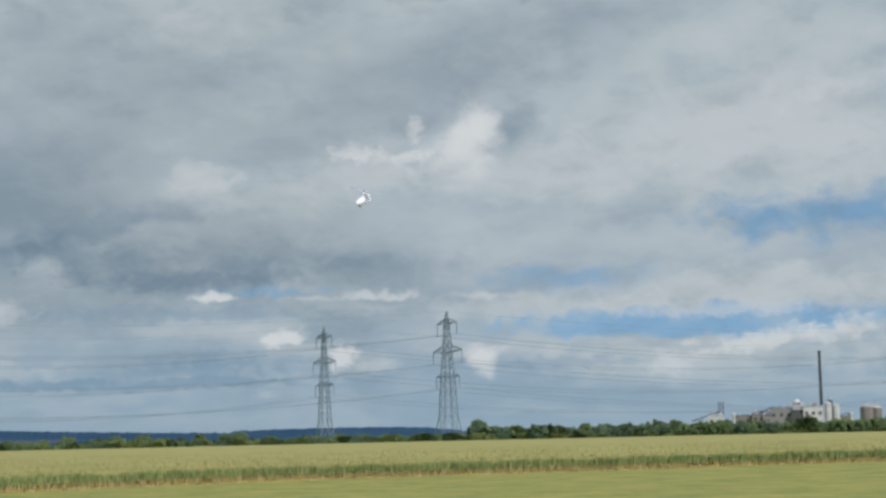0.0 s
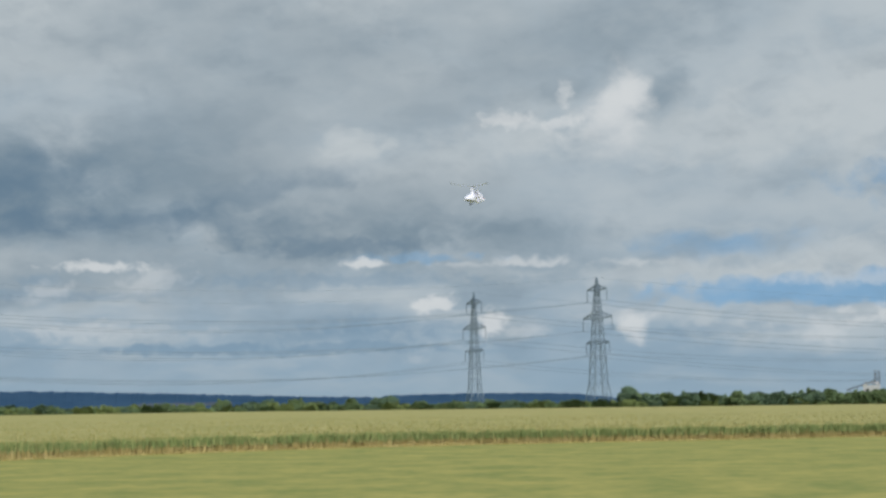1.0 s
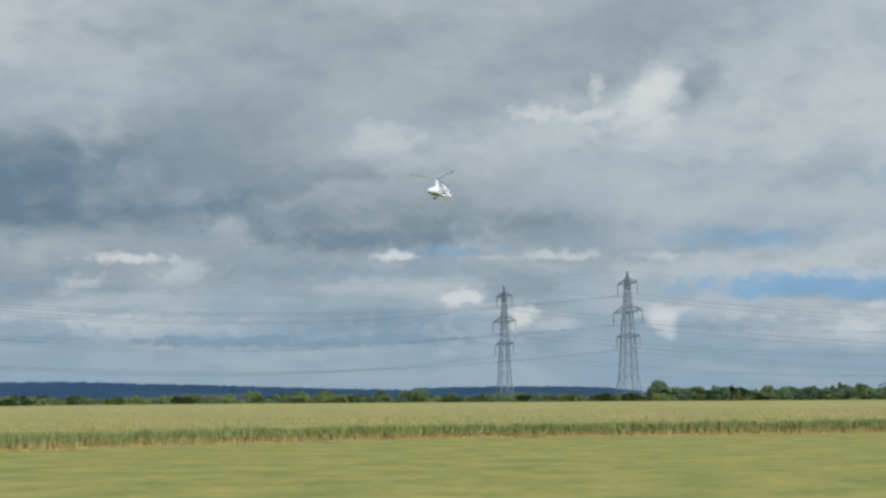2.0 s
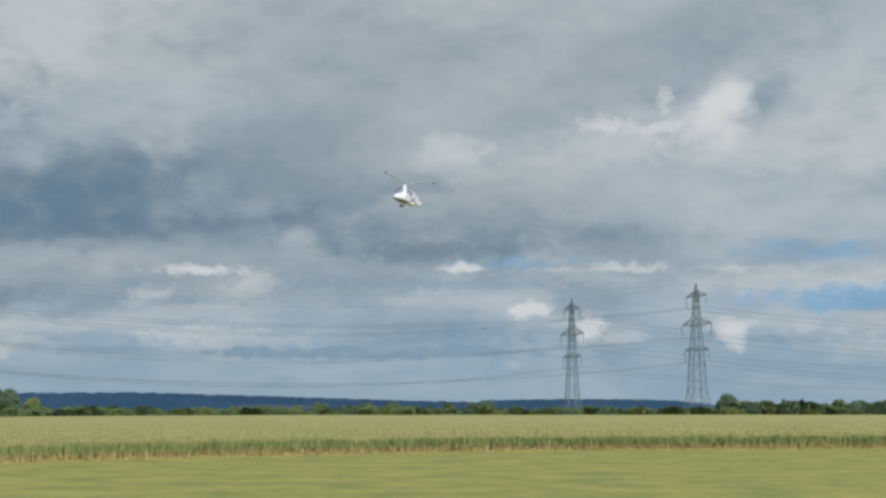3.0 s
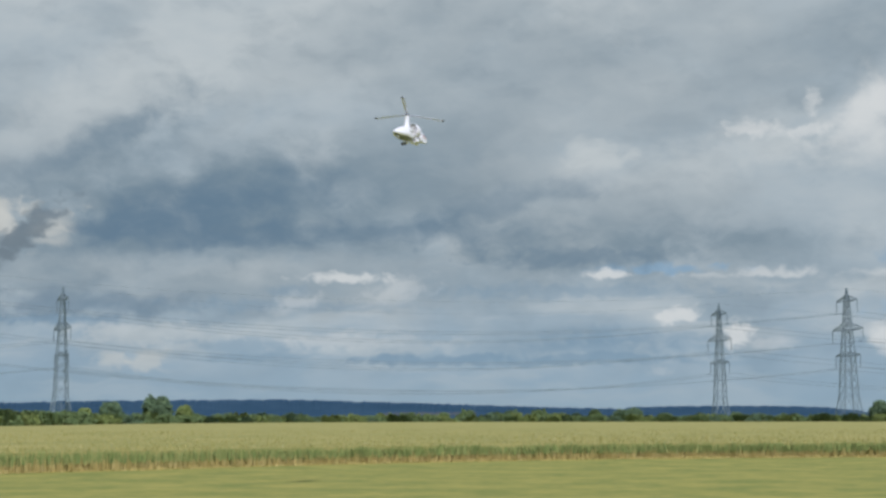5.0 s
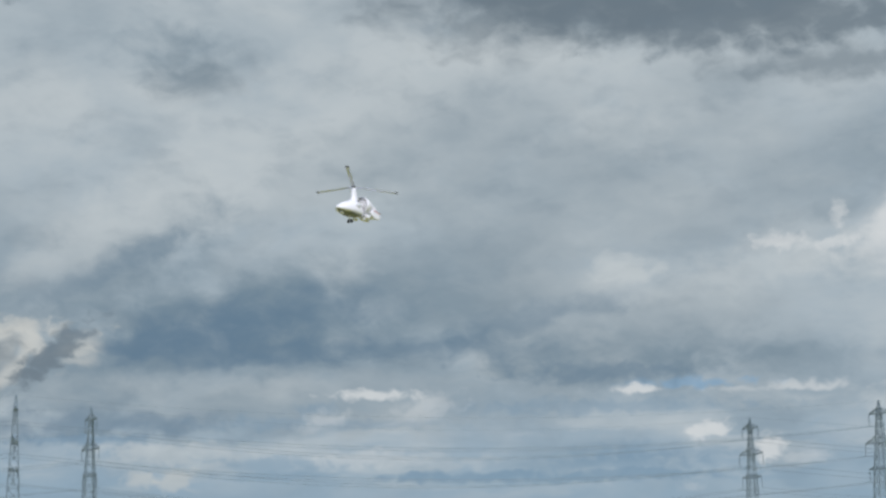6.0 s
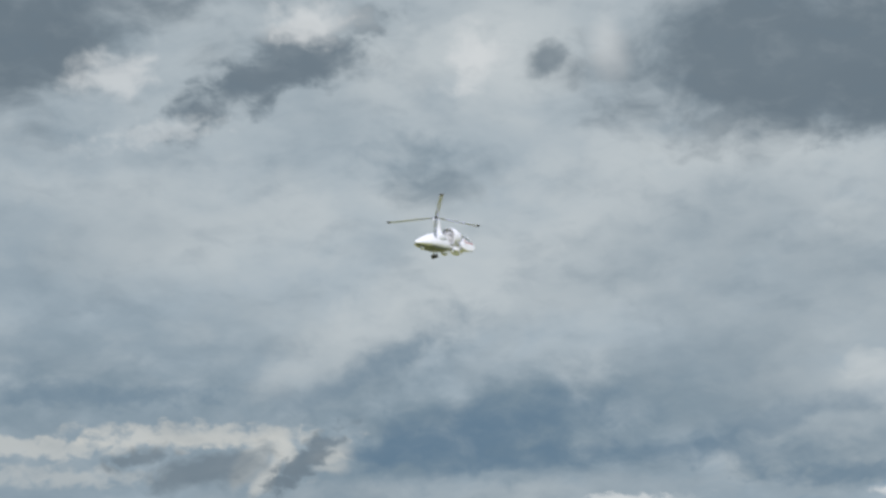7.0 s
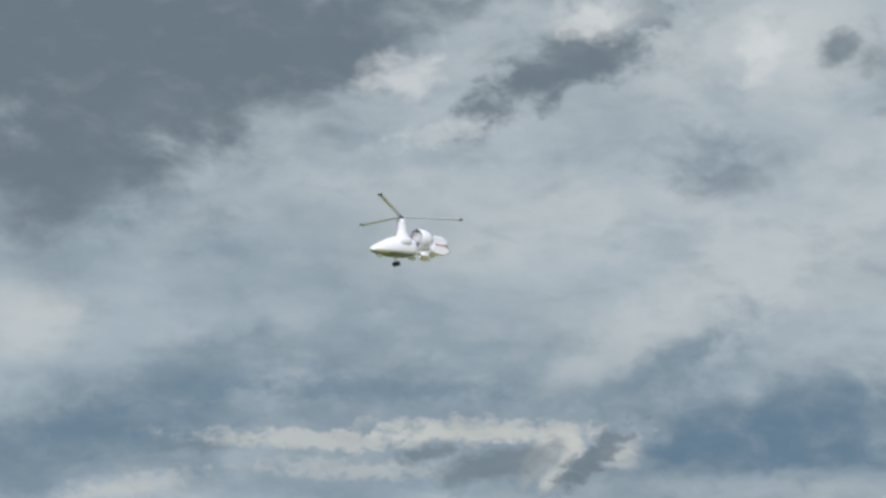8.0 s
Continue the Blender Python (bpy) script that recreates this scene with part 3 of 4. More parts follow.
def crown_mesh(name, width, height, base, seed, tint, clumps, leaves, size):
    """Leaf clumps round a handful of limbs, with gaps and an uneven outline."""
    r = random.Random(seed)
    verts, faces = [], []
    for _ in range(clumps):
        a, q = r.uniform(0, math.tau), r.random() ** 0.55
        level = r.random()
        spread = width / 2 * (0.35 + 0.65 * math.sin(math.pi * (0.18 + 0.74 * level))) * q
        c = Vector((math.cos(a) * spread, math.sin(a) * spread, base + (height - base) * (0.06 + 0.88 * level * r.uniform(0.82, 1.06))))
        rad = min(width, height) * r.uniform(0.09, 0.17)
        for _ in range(leaves):
            d = Vector((r.gauss(0, 1), r.gauss(0, 1), r.gauss(0, 0.8))).normalized() * rad * r.uniform(0.45, 1.0)
            p = c + d
            if p.z < 0.02:
                p.z = 0.02
            u = Vector((r.gauss(0, 1), r.gauss(0, 1), r.gauss(0, 1))).normalized()
            v = u.orthogonal().normalized()
            s = size * r.uniform(0.6, 1.3)
            n = len(verts)
            verts += [p - u * s, p + v * s * 0.6, p + u * s, p - v * s * 0.6]
            faces.append((n, n + 1, n + 2, n + 3))
    me = bpy.data.meshes.new(name)
    me.from_pydata(verts, [], faces)
    me.materials.append(LEAVES[tint])
    return me


def wood_mesh(height, width, base, seed):
    """A tapered trunk with limbs."""
    r = random.Random(seed)
    bm = bmesh.new()
    w = max(0.08, height * 0.035)
    bar(bm, (0, 0, -0.05), (0.1, 0, height * 0.55), w, w * 0.5, 7)
    for k in range(6):
        a = k * 1.05 + r.uniform(-0.3, 0.3)
        z0 = max(0.2, base * 0.8) + k * height * 0.06
        bar(bm, (0.05, 0, z0), (math.cos(a) * width * 0.3, math.sin(a) * width * 0.3, z0 + height * 0.28), w * 0.45, w * 0.15, 5)
    return mesh_of("trunk", bm, BARK)


def plant(name, width, height, base, seed, tint, clumps, leaves, size, label, category):
    ob = new(name)
    for n, me in (("trunk", wood_mesh(height, width, base, seed)), ("crown", crown_mesh("crown", width, height, base, seed, tint, clumps, leaves, size))):
        child = new(n, me)
        child.parent = ob
    return tagged(ob, label, category)


def stand(ob, azimuth, distance, turn=0.0, size=1.0):
    ob.matrix_basis = pose(*at(azimuth, distance), 0, 0, turn) @ Matrix.Diagonal((size, size, size, 1))
    return ob


rng = random.Random(11)
BUSHES = [plant("bush", 6.0 + k % 3, 3.0, 0.0, 20 + k, (0, 1, 0, 2, 1, 0)[k], 60, 60, 0.34, "rounded green hedgerow bush at the crop's far edge", "bush") for k in range(6)]
TALL = [plant("hedge_tree", 7.5, 5.2, 0.3, 40 + k, (0, 2, 0, 0)[k], 75, 60, 0.36, "dense leafy green hedgerow tree behind the crop", "tree") for k in range(4)]
used = set()


def row_of(kinds, a0, a1, step, behind, sizes, group, jitter=14.0):
    a = a0
    while a < a1:
        k = rng.randrange(len(kinds))
        size = rng.uniform(*sizes)
        d = far_distance(a) + behind + rng.uniform(0, jitter)
        if kinds[k].name in used:
            ob = copy_thing(kinds[k], pose(*at(a, d), 0, 0, rng.uniform(0, 360)))
            ob.scale = (size, size, size * rng.uniform(0.85, 1.15))
        else:
            used.add(kinds[k].name)
            ob = stand(kinds[k], a, d, rng.uniform(0, 360), size)
        ob["group"] = group
        a += step * rng.uniform(0.6, 1.3)


# the low hedge, then the taller growth from the great pylon towards the works
row_of(BUSHES, -35, 4.0, 0.2, 6, (0.72, 1.05), "hedgerow bushes")
row_of(TALL, 3.4, 19.0, 0.29, 8, (0.78, 1.05), "hedgerow trees")
row_of(BUSHES, 3.0, 19.0, 0.6, 4, (0.6, 0.95), "hedgerow bushes")
row_of(TALL, -11.5, -5.2, 0.8, 160, (0.75, 0.95), "hedgerow trees", 60)
row_of(TALL, -5.2, 2.0, 1.1, 150, (0.6, 0.8), "hedgerow trees", 60)

for az, d, w, h, base, seed, tint, label in (
        (3.2, 545, 7.0, 6.9, 1.6, 71, 2, "dark round-headed tree beside the great pylon"),
        (-21.3, 395, 7.0, 6.6, 0.6, 72, 2, "broad green tree with a dense crown in the hedge"),
        (-22.85, 390, 5.6, 5.3, 0.6, 73, 2, "tall bushy dark green tree in the hedge"),
        (-23.75, 330, 4.0, 3.4, 0.3, 74, 1, "young light green tree near the slim pylon"),
        (-20.4, 410, 3.8, 4.9, 0.8, 75, 1, "small light green tree standing over the hedge"),
        (-26.1, 255, 3.2, 2.0, 0.0, 76, 0, "low green bush near the slim pylon"),
        (-5.0, 560, 6.0, 5.0, 0.8, 77, 2, "dark hedge tree standing over the bushes")):
    stand(plant("tree", w, h, base, seed, tint, 110, 70, 0.32, label, "tree"), az, d)


# ---- pylons ----
def pylon(name, azimuth, distance, arm_turn, label, girth=1.0):
    """A lattice tower: four legs with bracing, three pairs of crossarms and hanging insulators."""
    ob = new(name)

    def half(z):
        return float(np.interp(z, (0, 9.5, 23, 33, 45, 50), (5.3, 3.3, 2.6, 1.8, 0.95, 0.08))) * girth

    levels = [0, 9.5, 14.2, 18.8, 23.2, 27.2, 30.3, 33.4, 36.4, 39.3, 42.1, 44.8, 47.3, 50]
    corners = ((1, 1), (-1, 1), (-1, -1), (1, -1))
    for cx, cy in corners:
        bm = bmesh.new()
        for z0, z1 in ((0, 9.5), (9.5, 23), (23, 33), (33, 45), (45, 49.9)):
            bar(bm, (cx * half(z0), cy * half(z0), z0), (cx * half(z1), cy * half(z1), z1), 0.30 if z0 < 22 else 0.24)
        box(bm, cx * half(0), cy * half(0), 0.15, 0.9, 0.9, 0.3)
        part("leg", bm, STEEL, ob)
    for side in range(4):
        (ax, ay), (bx, by) = corners[side], corners[(side + 1) % 4]
        bm = bmesh.new()
        for z0, z1 in zip(levels, levels[1:-1]):
            h0, h1 = half(z0), half(z1)
            bar(bm, (ax * h0, ay * h0, z0), (bx * h1, by * h1, z1), 0.14)
            bar(bm, (bx * h0, by * h0, z0), (ax * h1, ay * h1, z1), 0.14)
            if z0 in (9.5, 18.8, 23.2, 33.4, 44.8):
                bar(bm, (ax * h0, ay * h0, z0), (bx * h0, by * h0, z0), 0.15)
        part("bracing", bm, STEEL, ob)
    for z, reach, rise in ((44.8, 8.6, 2.3), (34.0, 12.7, 2.9), (24.4, 10.2, 1.3)):
        for s in (1, -1):
            bm = bmesh.new()
            h, up = half(z), half(z + rise)
            for y in (1, -1):
                bar(bm, (s * h, y * h, z), (s * reach, 0, z + 0.35), 0.22)
                bar(bm, (s * up, y * up, z + rise), (s * reach, 0, z + 0.5), 0.18)
                for k in range(1, 5):
                    q, p = k / 5, (k - 0.5) / 5
                    lower = Vector((s * (h + (reach - h) * q), y * h * (1 - q), z + 0.35 * q))
                    upper = Vector((s * (up + (reach - up) * p), y * up * (1 - p), z + rise - (rise - 0.5) * p))
                    bar(bm, lower, upper, 0.10)
            for k in range(1, 5):
                q = k / 5
                x = s * (h + (reach - h) * q)
                bar(bm, (x, h * (1 - q), z + 0.35 * q), (x, -h * (1 - q), z + 0.35 * q), 0.10)
            arm = part("crossarm", bm, STEEL, ob)
            bm = bmesh.new()
            bar(bm, (s * reach, 0, z + 0.3), (s * reach, 0, z - 4.2), 0.14, sides=6)
            for k in range(12):
                lathe(bm, [(0.10, 0), (0.24, 0.05), (0.10, 0.16)], 7, Matrix.Translation((s * reach, 0, z - 0.4 - k * 0.3)))
            part("insulator", bm, WIRE, arm, "hanging insulator string")
    ob.matrix_basis = pose(*at(azimuth, distance), 0, 0, arm_turn)
    return tagged(ob, label, "pylon", "electricity pylons")


PYLONS = {"near_east": (2.2, 633.0), "far_east": (-2.06, 706.0), "far_west": (-24.52, 620.0), "near_west": (-27.0, 572.0)}
HEIGHTS = (44.8, 34.0, 24.4)
REACH = (8.6, 12.7, 10.2)
A1, A2, B1, B2 = (at(*PYLONS[k]) for k in ("near_east", "near_west", "far_east", "far_west"))
way_a, way_b = (A2 - A1).normalized(), (B2 - B1).normalized()
turn_a = math.degrees(math.atan2(way_a.x, -way_a.y))
turn_b = math.degrees(math.atan2(way_b.x, -way_b.y))
pylon("pylon", *PYLONS["near_east"], turn_a, "tall grey lattice steel pylon with three crossarms", 0.82)
pylon("pylon", *PYLONS["near_west"], turn_a + 4, "slim grey lattice steel pylon seen along its crossarms", 0.66)
pylon("pylon", *PYLONS["far_east"], turn_b - 7, "grey lattice steel pylon behind the hedge", 0.64)
pylon("pylon", *PYLONS["far_west"], turn_b + 7, "slim grey lattice steel pylon behind green bushes", 0.7)


def conductor(a, b, sag, radius=0.065):
    """One swept cable that sags between its ends."""
    bm = bmesh.new()
    side = Vector((0, 0, 1)).cross(b - a).normalized()
    rings = []
    for k in range(25):
        q = k / 24
        p = a.lerp(b, q) - Vector((0, 0, sag * 4 * q * (1 - q)))
        rings.append([bm.verts.new(p + side * radius * math.cos(i * math.tau / 5) + Vector((0, 0, radius * math.sin(i * math.tau / 5)))) for i in range(5)])
    for r, s in zip(rings, rings[1:]):
        for i in range(5):
            bm.faces.new((r[i], r[(i + 1) % 5], s[(i + 1) % 5], s[i]))
    return tagged(part("power_cable", bm, WIRE), "dark sagging power cable strung between pylons", "cable", "power cables")


for first, second, turn in ((A1, A2, turn_a), (B1, B2, turn_b)):
    arm = Vector((math.cos(radians(turn)), math.sin(radians(turn)), 0))
    way = (second - first).normalized()
    beyond = first - way * 360 if first is A1 else Vector((299, 863, 0))
    stations = (beyond, first, second, second + way * 330)
    for p, q in zip(stations, stations[1:]):
        for z, reach in zip(HEIGHTS, REACH):
            for s in (1, -1):
                off = arm * s * reach + Vector((0, 0, z - 4.2))
                conductor(p + off, q + off, 9.0)
        conductor(p + Vector((0, 0, 49.8)), q + Vector((0, 0, 49.8)), 7.0, 0.03)

# ---- the works ----
WORKS = pose(*at(14.85, 1640), 0, 0, -14.85)     # x across the sight line, y away from it
CLAD_GREY = material("grey_sheet_cladding", (0.27, 0.26, 0.26), (0.20, 0.20, 0.205), scale=8.0, rough=0.7)
CLAD_WHITE = material("white_sheet_cladding", (0.58, 0.58, 0.60), (0.43, 0.44, 0.47), scale=10.0, rough=0.6)
CLAD_BROWN = material("brown_brick_wall", (0.23, 0.205, 0.20), (0.17, 0.155, 0.155), scale=7.0, rough=0.85)
CLAD_DARK = material("dark_roofing", (0.085, 0.09, 0.10), (0.06, 0.065, 0.07), scale=7.0, rough=0.8)


def works_block(name, x, width, z, depth, y, mat, label, gable=0.0, bands=True):
    """A works building with a shallow roof, wall ribs and a row of dark openings."""
    z += 1.8
    ob = new(name)
    bm = bmesh.new()
    box(bm, 0, 0, z / 2, width, depth, z)
    part("wall", bm, mat, ob)
    bm = bmesh.new()
    prof = [(-width / 2 - 0.4, 0), (0, gable), (width / 2 + 0.4, 0)]
    front = [bm.verts.new((px, -depth / 2 - 0.4, z + pz + 0.02)) for px, pz in prof] + [bm.verts.new((px, -depth / 2 - 0.4, z + pz + 0.6)) for px, pz in reversed(prof)]
    back = [bm.verts.new((v.co.x, depth / 2 + 0.4, v.co.z)) for v in front]
    bm.faces.new(front)
    bm.faces.new(list(reversed(back)))
    for i in range(6):
        bm.faces.new((front[i], back[i], back[(i + 1) % 6], front[(i + 1) % 6]))
    bmesh.ops.recalc_face_normals(bm, faces=bm.faces)
    part("roof", bm, CLAD_DARK if mat is not CLAD_WHITE else CLAD_WHITE, ob)
    if bands:
        n = max(2, int(width / 6))
        for k in range(n):
            bm = bmesh.new()
            box(bm, -width / 2 + (k + 0.5) * width / n, -depth / 2 - 0.05, z * 0.72, width / n * 0.45, 0.12, z * 0.14)
            part("window", bm, CLAD_DARK, ob)
    r = random.Random(int(x * 7 + width))
    for k in range(2 if width > 8 else 1):
        bm = bmesh.new()
        uw, uh = r.uniform(1.5, 3.2), r.uniform(1.2, 3.0)
        box(bm, r.uniform(-0.38, 0.38) * width, r.uniform(-0.3, 0.3) * depth, z + gable * 0.5 + uh / 2, uw, uw, uh)
        part("roof_unit", bm, CLAD_GREY if k else CLAD_WHITE, ob)
    bm = bmesh.new()
    px = r.uniform(-0.4, 0.4) * width
    bar(bm, (px, 0, z), (px, 0, z + r.uniform(3.0, 5.5)), 0.35, 0.3, 8)
    part("vent_pipe", bm, CLAD_GREY, ob)
    ob.matrix_basis = WORKS @ pose(x, y, 0)
    return tagged(ob, label, "building")


def silo(name, x, y, radius, z, mat, label, dome=2.0):
    z += 1.8
    ob = new(name)
    bm = bmesh.new()
    lathe(bm, [(radius, 0), (radius, z)], 28)
    part("wall", bm, mat, ob, smooth=False)
    bm = bmesh.new()
    lathe(bm, [(radius + 0.25, z + 0.02), (radius + 0.25, z + 0.5), (radius * 0.8, z + 0.5 + dome * 0.5), (radius * 0.3, z + 0.5 + dome), (0.2, z + 0.6 + dome)], 28)
    part("roof", bm, CLAD_WHITE, ob)
    for k in range(3):
        bm = bmesh.new()
        lathe(bm, [(radius + 0.01, z * (0.3 + 0.2 * k)), (radius + 0.16, z * (0.3 + 0.2 * k) + 0.05), (radius + 0.16, z * (0.3 + 0.2 * k) + 0.5), (radius + 0.01, z * (0.3 + 0.2 * k) + 0.55)], 28)
        part("hoop", bm, mat, ob)
    ob.matrix_basis = WORKS @ pose(x, y, 0)
    return tagged(ob, label, "silo", "works silos")


bm = bmesh.new()
lathe(bm, [(1.9, 0), (1.6, 30), (1.3, 74.5), (1.5, 74.6), (1.5, 77)], 24)
chimney = part("chimney", bm, material("dark_concrete", (0.045, 0.065, 0.078), (0.035, 0.05, 0.06), scale=6.0, rough=0.85))
chimney.matrix_basis = WORKS
tagged(chimney, "tall slender dark grey factory chimney", "chimney")
works_block("factory_hall", -101, 15, 14.5, 14, 0, CLAD_WHITE, "small white factory hall with a gabled roof", 2.0)
silo("silo", -83.5, -4, 2.1, 16.0, CLAD_WHITE, "narrow white silo beside the small hall", 0.8)
works_block("factory_hall", -74, 15, 14.2, 18, 3, CLAD_BROWN, "brown brick factory hall with a flat roof", 0.5)
works_block("factory_hall", -57, 18, 16.0, 20, 0, CLAD_BROWN, "low brown factory hall with a dark roof", 2.5)
works_block("factory_hall", -38, 22, 20.5, 22, 2, CLAD_GREY, "large grey clad factory hall", 1.0)
works_block("factory_hall", -52, 7, 13.5, 10, -14, CLAD_GREY, "dark grey annexe in front of the factory hall", 0.3)
works_block("process_house", -22, 13, 24.0, 16, 6, CLAD_WHITE, "white stepped process house over the factory roofs", 1.4)
works_block("process_house", -24, 9, 18.0, 10, -10, CLAD_DARK, "dark process house between pale halls", 0.4)
silo("dome_house", -23.5, 6, 3.6, 26.0, CLAD_WHITE, "white domed vessel on the process house", 2.6)
works_block("sugar_store", -8, 19, 22.0, 24, 4, CLAD_WHITE, "large white store hall beside the chimney", 2.2)
silo("silo", 6.0, -3, 3.3, 24.0, CLAD_WHITE, "white silo standing beside the chimney", 1.4)
silo("silo", 13.5, -3, 3.3, 22.0, CLAD_WHITE, "white silo standing beside the chimney", 1.4)
works_block("process_house", 8, 5, 27.0, 5, 6, CLAD_DARK, "dark headhouse over the white silos", 0.4)
works_block("factory_hall", 23, 12, 12.5, 12, 2, CLAD_BROWN, "low beige factory hall", 1.5)
silo("silo", 27.5, -3, 1.7, 14.0, CLAD_WHITE, "narrow white silo by the low hall", 0.8)
silo("silo", 42, 0, 6.2, 20.0, CLAD_BROWN, "broad grey-brown silo with a white top", 1.2)
silo("silo", 51.5, 3, 4.8, 19.0, CLAD_BROWN, "broad grey-brown silo with a white top", 1.2)
works_block("headhouse", 46, 15, 22.0, 6, 8, CLAD_WHITE, "white headhouse above the broad silos", 0.8)
works_block("factory_hall", 66, 14, 10.5, 10, 0, CLAD_DARK, "low dark shed at the works", 1.0)

# elevator tower and sloping conveyors
tower = new("elevator_tower")
for cx, cy in ((2.3, 2.3), (-2.3, 2.3), (-2.3, -2.3), (2.3, -2.3)):
    bm = bmesh.new()
    bar(bm, (cx, cy, 0), (cx, cy, 30), 0.45)
    part("post", bm, CLAD_DARK, tower)
for k in range(6):
    bm = bmesh.new()
    box(bm, 0, 0, 5 + 5 * k, 4.8, 4.8, 0.4)
    part("platform", bm, CLAD_GREY, tower)
    bm = bmesh.new()
    for y in (2.3, -2.3):
        bar(bm, (-2.3, y, 5 * k), (2.3, y, 5 * k + 5), 0.3)
        bar(bm, (2.3, y, 5 * k), (-2.3, y, 5 * k + 5), 0.3)
    part("brace", bm, CLAD_DARK, tower)
tower.matrix_basis = WORKS @ pose(-96, 4, 0)
tagged(tower, "open dark steel elevator tower with platforms", "tower")


def conveyor(a, b, label):
    a, b = Vector(a), Vector(b)
    ob = new("conveyor")
    bm = bmesh.new()
    bar(bm, a, b, 1.0)
    part("gallery", bm, CLAD_DARK, ob)
    for k in range(4):
        p = a.lerp(b, (k + 0.5) / 4)
        bm = bmesh.new()
        bar(bm, (p.x - 0.8, p.y, 0), p, 0.3)
        bar(bm, (p.x + 0.8, p.y, 0), p, 0.3)
        part("trestle", bm, CLAD_DARK, ob)
    ob.matrix_basis = WORKS.copy()
    return tagged(ob, label, "conveyor")


conveyor((-125, 4, 12.0), (-97, 4, 21.0), "sloping dark conveyor rising to the elevator tower")
conveyor((-66, -8, 14.0), (-49, -8, 23.0), "sloping dark conveyor over the factory roofs")
conveyor((-49, -8, 23.2), (-27, -8, 23.2), "level dark conveyor over the factory roofs")


# ---- the model gyrocopter ----
RED = material("red_trim", (0.45, 0.03, 0.03), (0.38, 0.025, 0.025), scale=0.1, rough=0.4)
BLADE_GREY = material("rotor_blade_grey", (0.68, 0.71, 0.95), (0.58, 0.61, 0.84), scale=0.3, rough=0.4)
GLAZE = material("tinted_window", (0.70, 0.72, 0.82), (0.62, 0.64, 0.74), scale=0.2, rough=0.12)
gyro = tagged(new("model_gyrocopter"), "white model gyrocopter with a three-bladed rotor, flying", "model aircraft")


def hull(stations, segments=28):
    """A fuselage along x from (x, half width, top, bottom) stations, rounder above than below."""
    bm = bmesh.new()
    rings = []
    for x, w, top, bottom in stations:
        mid = bottom + (top - bottom) * 0.30
        ring = []
        for k in range(segments):
            a = k * math.tau / segments
            s, c = math.sin(a), math.cos(a)
            ring.append(bm.verts.new((x, w * math.copysign(abs(c) ** 0.85, c), mid + ((top - mid) if s > 0 else (mid - bottom)) * math.copysign(abs(s) ** (0.95 if s > 0 else 0.6), s))))
        rings.append(ring)
    for r, q in zip(rings, rings[1:]):
        for k in range(segments):
            bm.faces.new((r[k], q[k], q[(k + 1) % segments], r[(k + 1) % segments]))
    bm.faces.new(rings[0])
    bm.faces.new(list(reversed(rings[-1])))
    bmesh.ops.recalc_face_normals(bm, faces=bm.faces)
    return bm


POD = [(0.52, 0.012, -0.105, -0.13), (0.49, 0.05, -0.075, -0.14), (0.42, 0.095, -0.035, -0.15), (0.30, 0.14, 0.03, -0.16), (0.16, 0.168, 0.095, -0.165), (0.02, 0.175, 0.145, -0.165),
       (-0.12, 0.17, 0.17, -0.16), (-0.26, 0.15, 0.16, -0.14), (-0.36, 0.115, 0.125, -0.11), (-0.43, 0.06, 0.07, -0.06)]
BELLY = material("belly_grey", (0.22, 0.24, 0.33), (0.17, 0.185, 0.26), scale=0.2, rough=0.45)
fuselage = part("fuselage", hull(POD), SHELL, gyro, smooth=True)
# a thin strip along the underside, darker grey than the hull
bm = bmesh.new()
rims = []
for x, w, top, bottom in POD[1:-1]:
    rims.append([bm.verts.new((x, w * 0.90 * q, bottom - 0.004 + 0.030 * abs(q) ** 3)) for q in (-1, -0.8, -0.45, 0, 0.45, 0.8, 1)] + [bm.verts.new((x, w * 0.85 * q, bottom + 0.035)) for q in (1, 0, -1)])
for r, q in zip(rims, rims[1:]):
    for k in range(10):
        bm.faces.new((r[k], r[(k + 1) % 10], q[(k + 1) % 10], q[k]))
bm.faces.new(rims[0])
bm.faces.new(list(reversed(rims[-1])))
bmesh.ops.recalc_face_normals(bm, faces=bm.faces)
part("belly_strip", bm, BELLY, fuselage, "dull grey strip under the fuselage", smooth=True)
for s in (1, -1):
    bm = bmesh.new()
    bmesh.ops.create_icosphere(bm, subdivisions=3, radius=1.0, matrix=pose(-0.08, s * 0.158, 0.045, 0, 12, 0) @ Matrix.Diagonal((0.13, 0.022, 0.05, 1)))
    part("side_window", bm, GLAZE, fuselage, "grey tinted side window", smooth=True)
bm = bmesh.new()
rings = []
for z, x, lx, ly in ((0.11, -0.16, 0.17, 0.09), (0.17, -0.165, 0.115, 0.068), (0.26, -0.16, 0.08, 0.055), (0.37, -0.14, 0.078, 0.05), (0.43, -0.13, 0.075, 0.046)):
    rings.append([bm.verts.new((x + lx * math.cos(k * math.tau / 16), ly * math.sin(k * math.tau / 16), z)) for k in range(16)])
for r, q in zip(rings, rings[1:]):
    for k in range(16):
        bm.faces.new((r[k], r[(k + 1) % 16], q[(k + 1) % 16], q[k]))
bm.faces.new(rings[-1])
part("mast", bm, SHELL, gyro, "white faired rotor mast", smooth=True)

